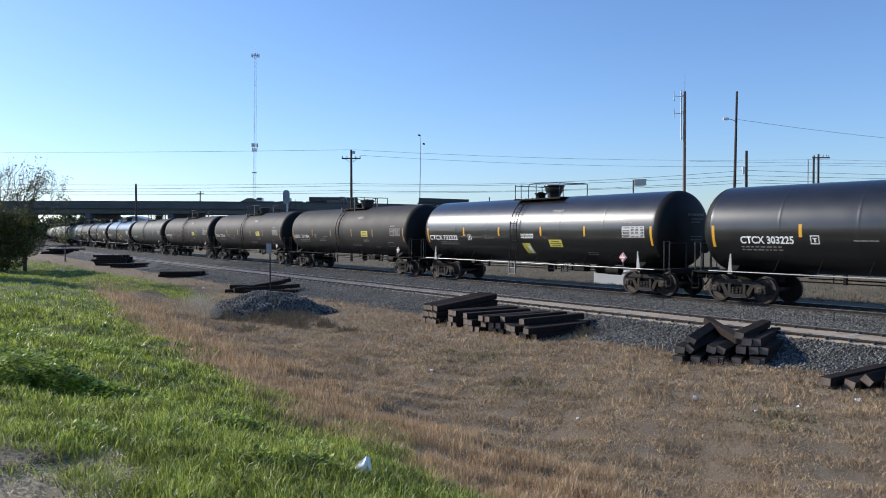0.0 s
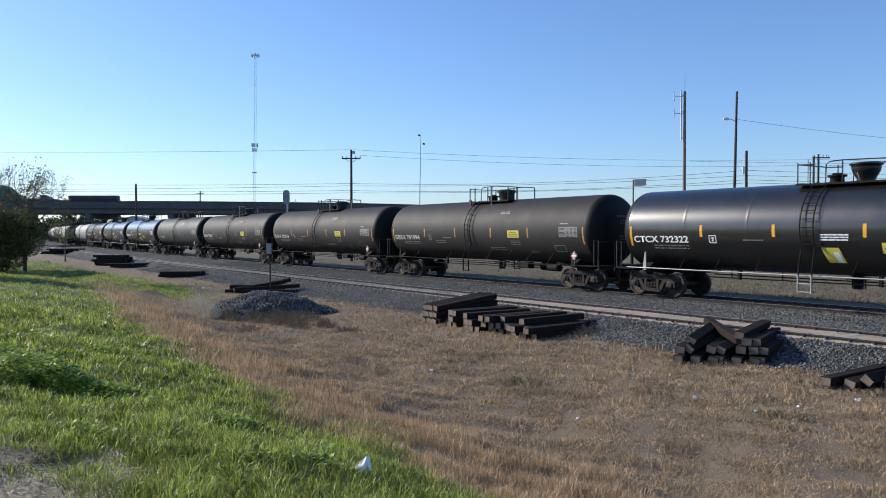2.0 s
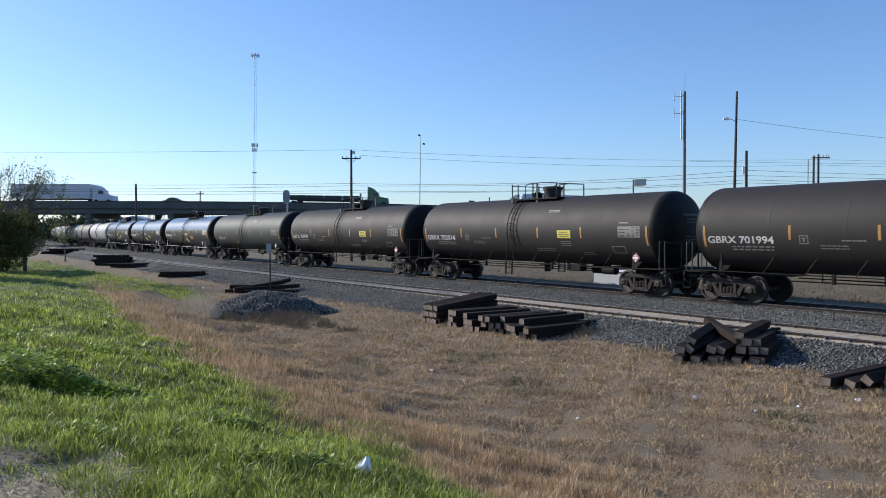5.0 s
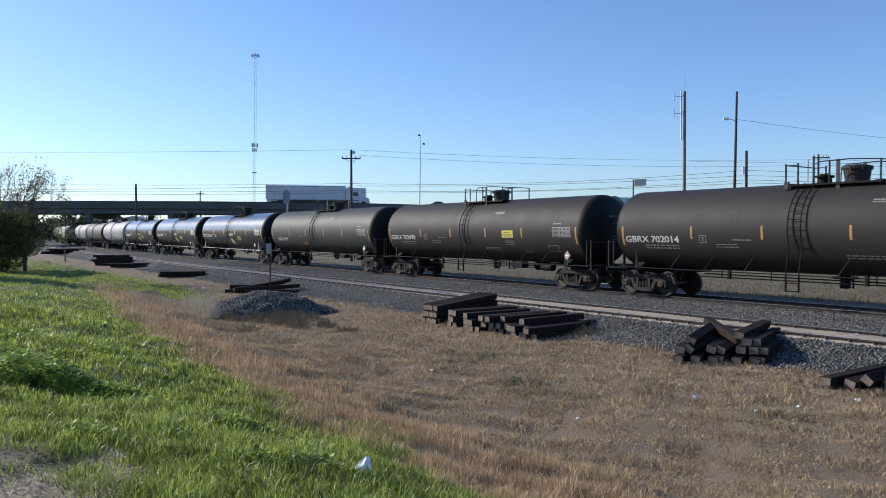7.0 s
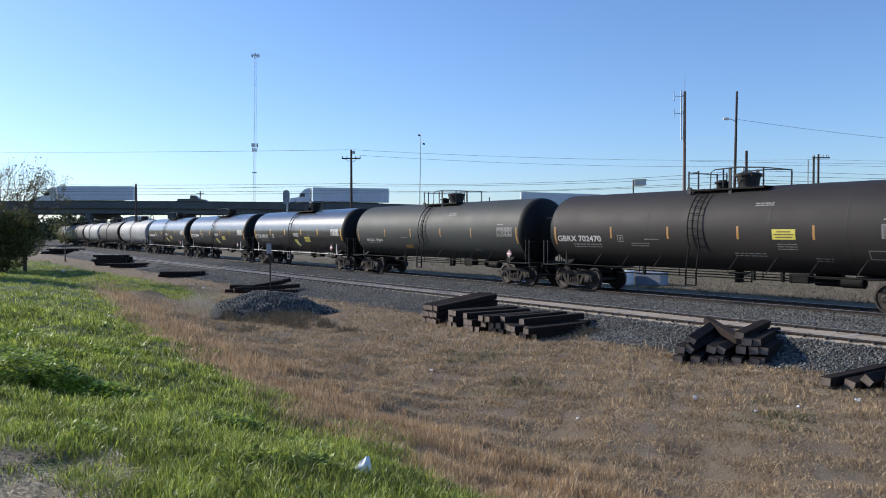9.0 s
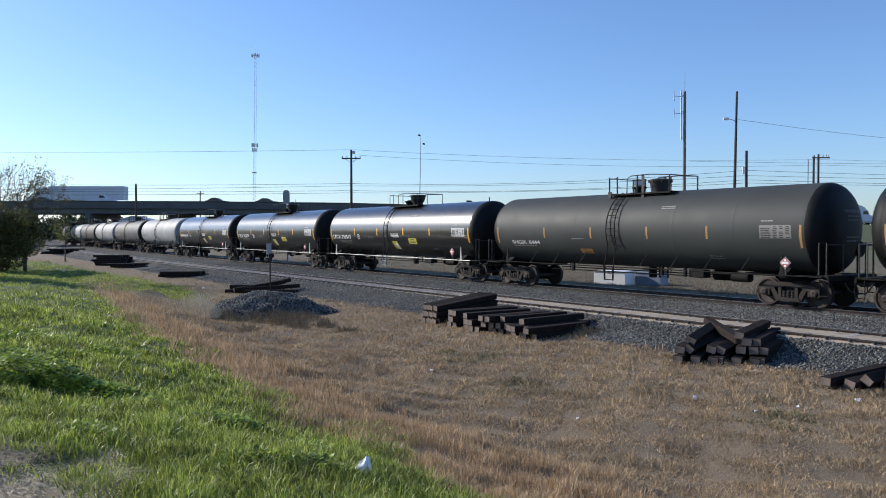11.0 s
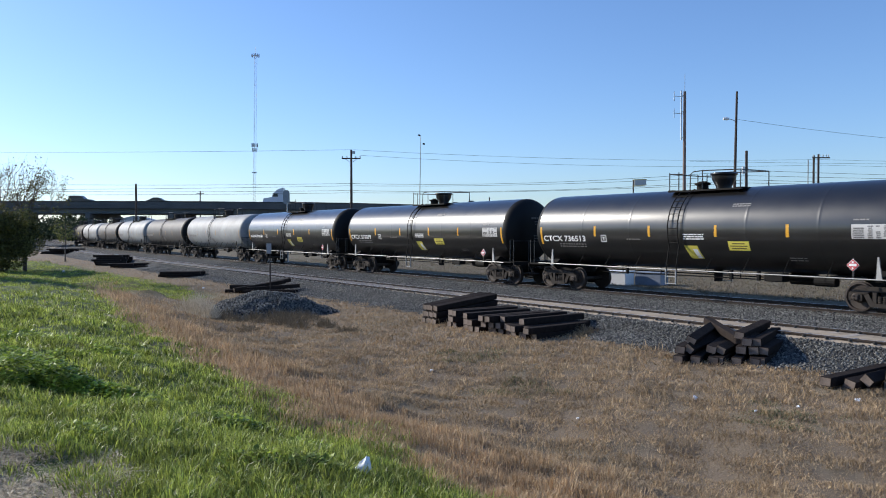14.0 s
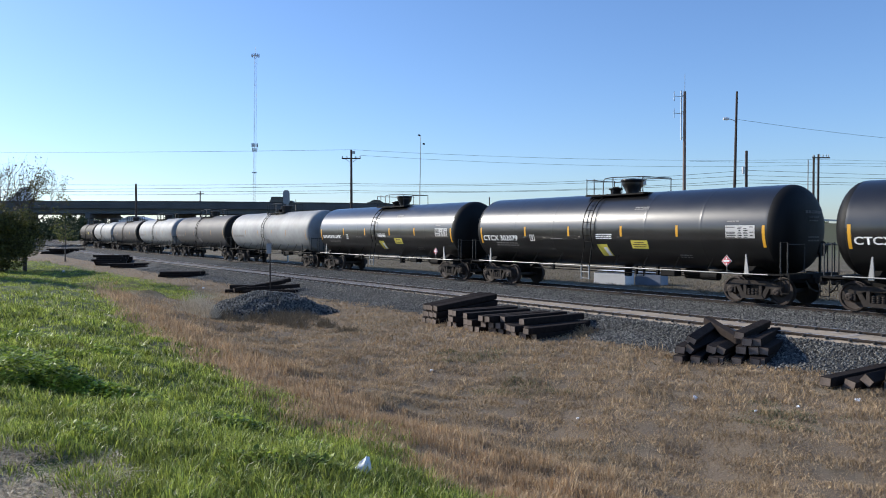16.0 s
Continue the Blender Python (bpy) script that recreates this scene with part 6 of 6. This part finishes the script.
def build_plants():
    # dense bush
    gx, gy = -25.4, 45.5
    z0 = ground_at(gx, gy)
    th = thing("bush", "dense dull green bush at the edge of the grass", "bush", m=pose(gx, gy, z0 - 0.1))
    bm = bmesh.new()
    rb = random.Random(3)
    for k in range(7):
        a = k * 0.9
        rod(bm, (0.3 * math.cos(a), 0.3 * math.sin(a), 0), (1.1 * math.cos(a), 1.1 * math.sin(a), 2.2), 0.08, 6, 0.03)
    part("stems", bm, M["bark"], th)
    lumps = [(rb.uniform(-1.7, 1.15), rb.uniform(-1.3, 1.3), rb.uniform(0.7, 3.1), rb.uniform(0.6, 1.05)) for _ in range(30)]
    lumps += [(1.2, -0.4, 2.8, 0.7), (1.3, -0.3, 1.8, 0.75), (1.1, -0.6, 0.9, 0.7), (0.4, -0.9, 3.3, 0.7), (-0.8, -0.8, 3.4, 0.8)]
    v, f = leaf_cloud(lumps, 52000, 0.066)
    ob = sheet_mesh("foliage", v, f, M["leaf"])
    ob.parent = th
    # its neighbour outside the view, which shades the grass
    copy_thing(th, pose(-22.6, 36.2, ground_at(-22.6, 36.2) - 0.1, 0, 0, 70))
    # sparse tree behind it
    for tx, ty, hh, seed, n in ((-27.5, 48.5, 2.3, 11, 260), (-25.2, 47.8, 2.0, 21, 1100), (-30.5, 50.0, 2.6, 31, 200)):
        z0 = ground_at(tx, ty)
        th = thing("tree", "thin half-bare tree with a few dull leaves", "tree", "half-bare trees behind the bush", m=pose(tx, ty, z0 - 0.1))
        rb = random.Random(seed)
        bm = bmesh.new()
        tips = []
        rod(bm, (0, 0, 0), (0.1, 0, 2.6), 0.13, 8, 0.09)
        for k in range(4):
            a = k * 1.7 + seed
            branch(bm, Vector((0.1, 0, 2.2 + 0.15 * k)), Vector((0.75 * math.cos(a) + 0.2, 0.6 * math.sin(a), 0.9)).normalized(), hh, 0.055, 1, rb, tips)
        part("trunk", bm, M["bark"], th)
        pick = [t for t in tips if rb.random() < 0.3]
        v, f = leaf_cloud([(t.x, t.y, t.z, 0.22) for t in pick] or [(0, 0, 5, 0.3)], n, 0.07)
        ob = sheet_mesh("foliage", v, f, M["leaf"])
        ob.parent = th
    # small leafy sapling before the overpass
    th = thing("sapling", "small yellowish leafy sapling", "tree", m=pose(-40.0, 84.0, -0.65))
    bm = bmesh.new()
    rod(bm, (0, 0, 0), (0.1, 0, 4.0), 0.08, 6, 0.03)
    part("trunk", bm, M["bark"], th)
    rb = random.Random(8)
    v, f = leaf_cloud([(rb.uniform(-0.9, 0.9), rb.uniform(-0.7, 0.7), rb.uniform(2.2, 5.6), rb.uniform(0.3, 0.6)) for _ in range(14)], 480, 0.10)
    ob = sheet_mesh("foliage", v, f, M["leaf_pale"])
    ob.parent = th
    # far woods under and beyond the overpass
    rb = random.Random(4)
    lumps = []
    for k in range(190):
        x = rb.uniform(-200, 150)
        y = rb.uniform(215, 290)
        if -103 < x < -80 and rb.random() < 0.6:
            continue
        h = rb.uniform(5.5, 9.0) if x < -98 else rb.uniform(2.0, 5.5)
        lumps += [(x + rb.uniform(-2, 2), y, h * rb.uniform(0.2, 1.0), rb.uniform(1.2, 2.6)) for _ in range(4)]
    for k in range(70):
        h = rb.uniform(4.0, 8.5)
        lumps += [(rb.uniform(-168, -136), rb.uniform(314, 336), h * rb.uniform(0.2, 1.0), rb.uniform(1.2, 2.4)) for _ in range(3)]
    v, f = leaf_cloud(lumps, 76000, 0.5)
    tagged(sheet_mesh("far_woods", v, f, M["far_leaf"]), "low dark green trees beyond the overpass", "woods", kind="stuff")


M["leaf_pale"] = blades("yellowish_leaf", (0.08, 0.10, 0.02), (0.20, 0.20, 0.06), 0.6, 0.3)


def litter(x, y, size, seed, label="crumpled scrap of white litter"):
    rb = random.Random(seed)
    bm = bmesh.new()
    bmesh.ops.create_icosphere(bm, subdivisions=2, radius=1.0)
    for v in bm.verts:
        q = v.co.normalized()
        v.co = Vector((q.x * size, q.y * size * 0.7, q.z * size * 0.65)) * (1 + rb.uniform(-0.35, 0.35))
    ob = part("litter", bm, M["bag"])
    ob.matrix_basis = pose(x, y, ground_at(x, y) + size * 0.45, 0, 0, rb.uniform(0, 360))
    return tagged(ob, label, "litter", "scraps of litter")


def build_litter():
    # a plastic bag with a drawn-up neck
    x, y = -0.62, 6.10
    bm = bmesh.new()
    bmesh.ops.create_icosphere(bm, subdivisions=3, radius=1.0)
    rb = random.Random(2)
    for v in bm.verts:
        q = v.co.normalized()
        k = 1 + 0.10 * math.sin(9 * q.x + 4 * q.z) + 0.08 * math.sin(11 * q.y - 5 * q.z) + rb.uniform(-0.05, 0.05)
        up = max(0, q.z)
        v.co = Vector((q.x * 0.062 * k * (1 - 0.45 * up) + 0.035 * up, q.y * 0.05 * k, q.z * (0.05 + 0.035 * up) * k))
    ob = part("plastic_bag", bm, M["bag"])
    ob.matrix_basis = pose(x, y, ground_at(x, y) + 0.075)
    tagged(ob, "crumpled white plastic bag lying in the grass", "plastic bag")
    for i, (px, py, size) in enumerate(((-0.25, 17.2, 0.045), (4.65, 14.6, 0.06), (7.4, 14.1, 0.06), (-1.95, 8.3, 0.022), (5.3, 13.4, 0.035), (2.2, 12.9, 0.025), (6.2, 13.8, 0.03), (-2.4, 14.0, 0.03), (-13.0, 43.0, 0.08), (-22.0, 46.0, 0.09), (-4.9, 26.6, 0.09), (-4.2, 26.4, 0.05))):
        litter(px, py, size, i)


build_grass()
weeds()
build_stones()
build_tufts()
build_plants()
build_litter()
motions()
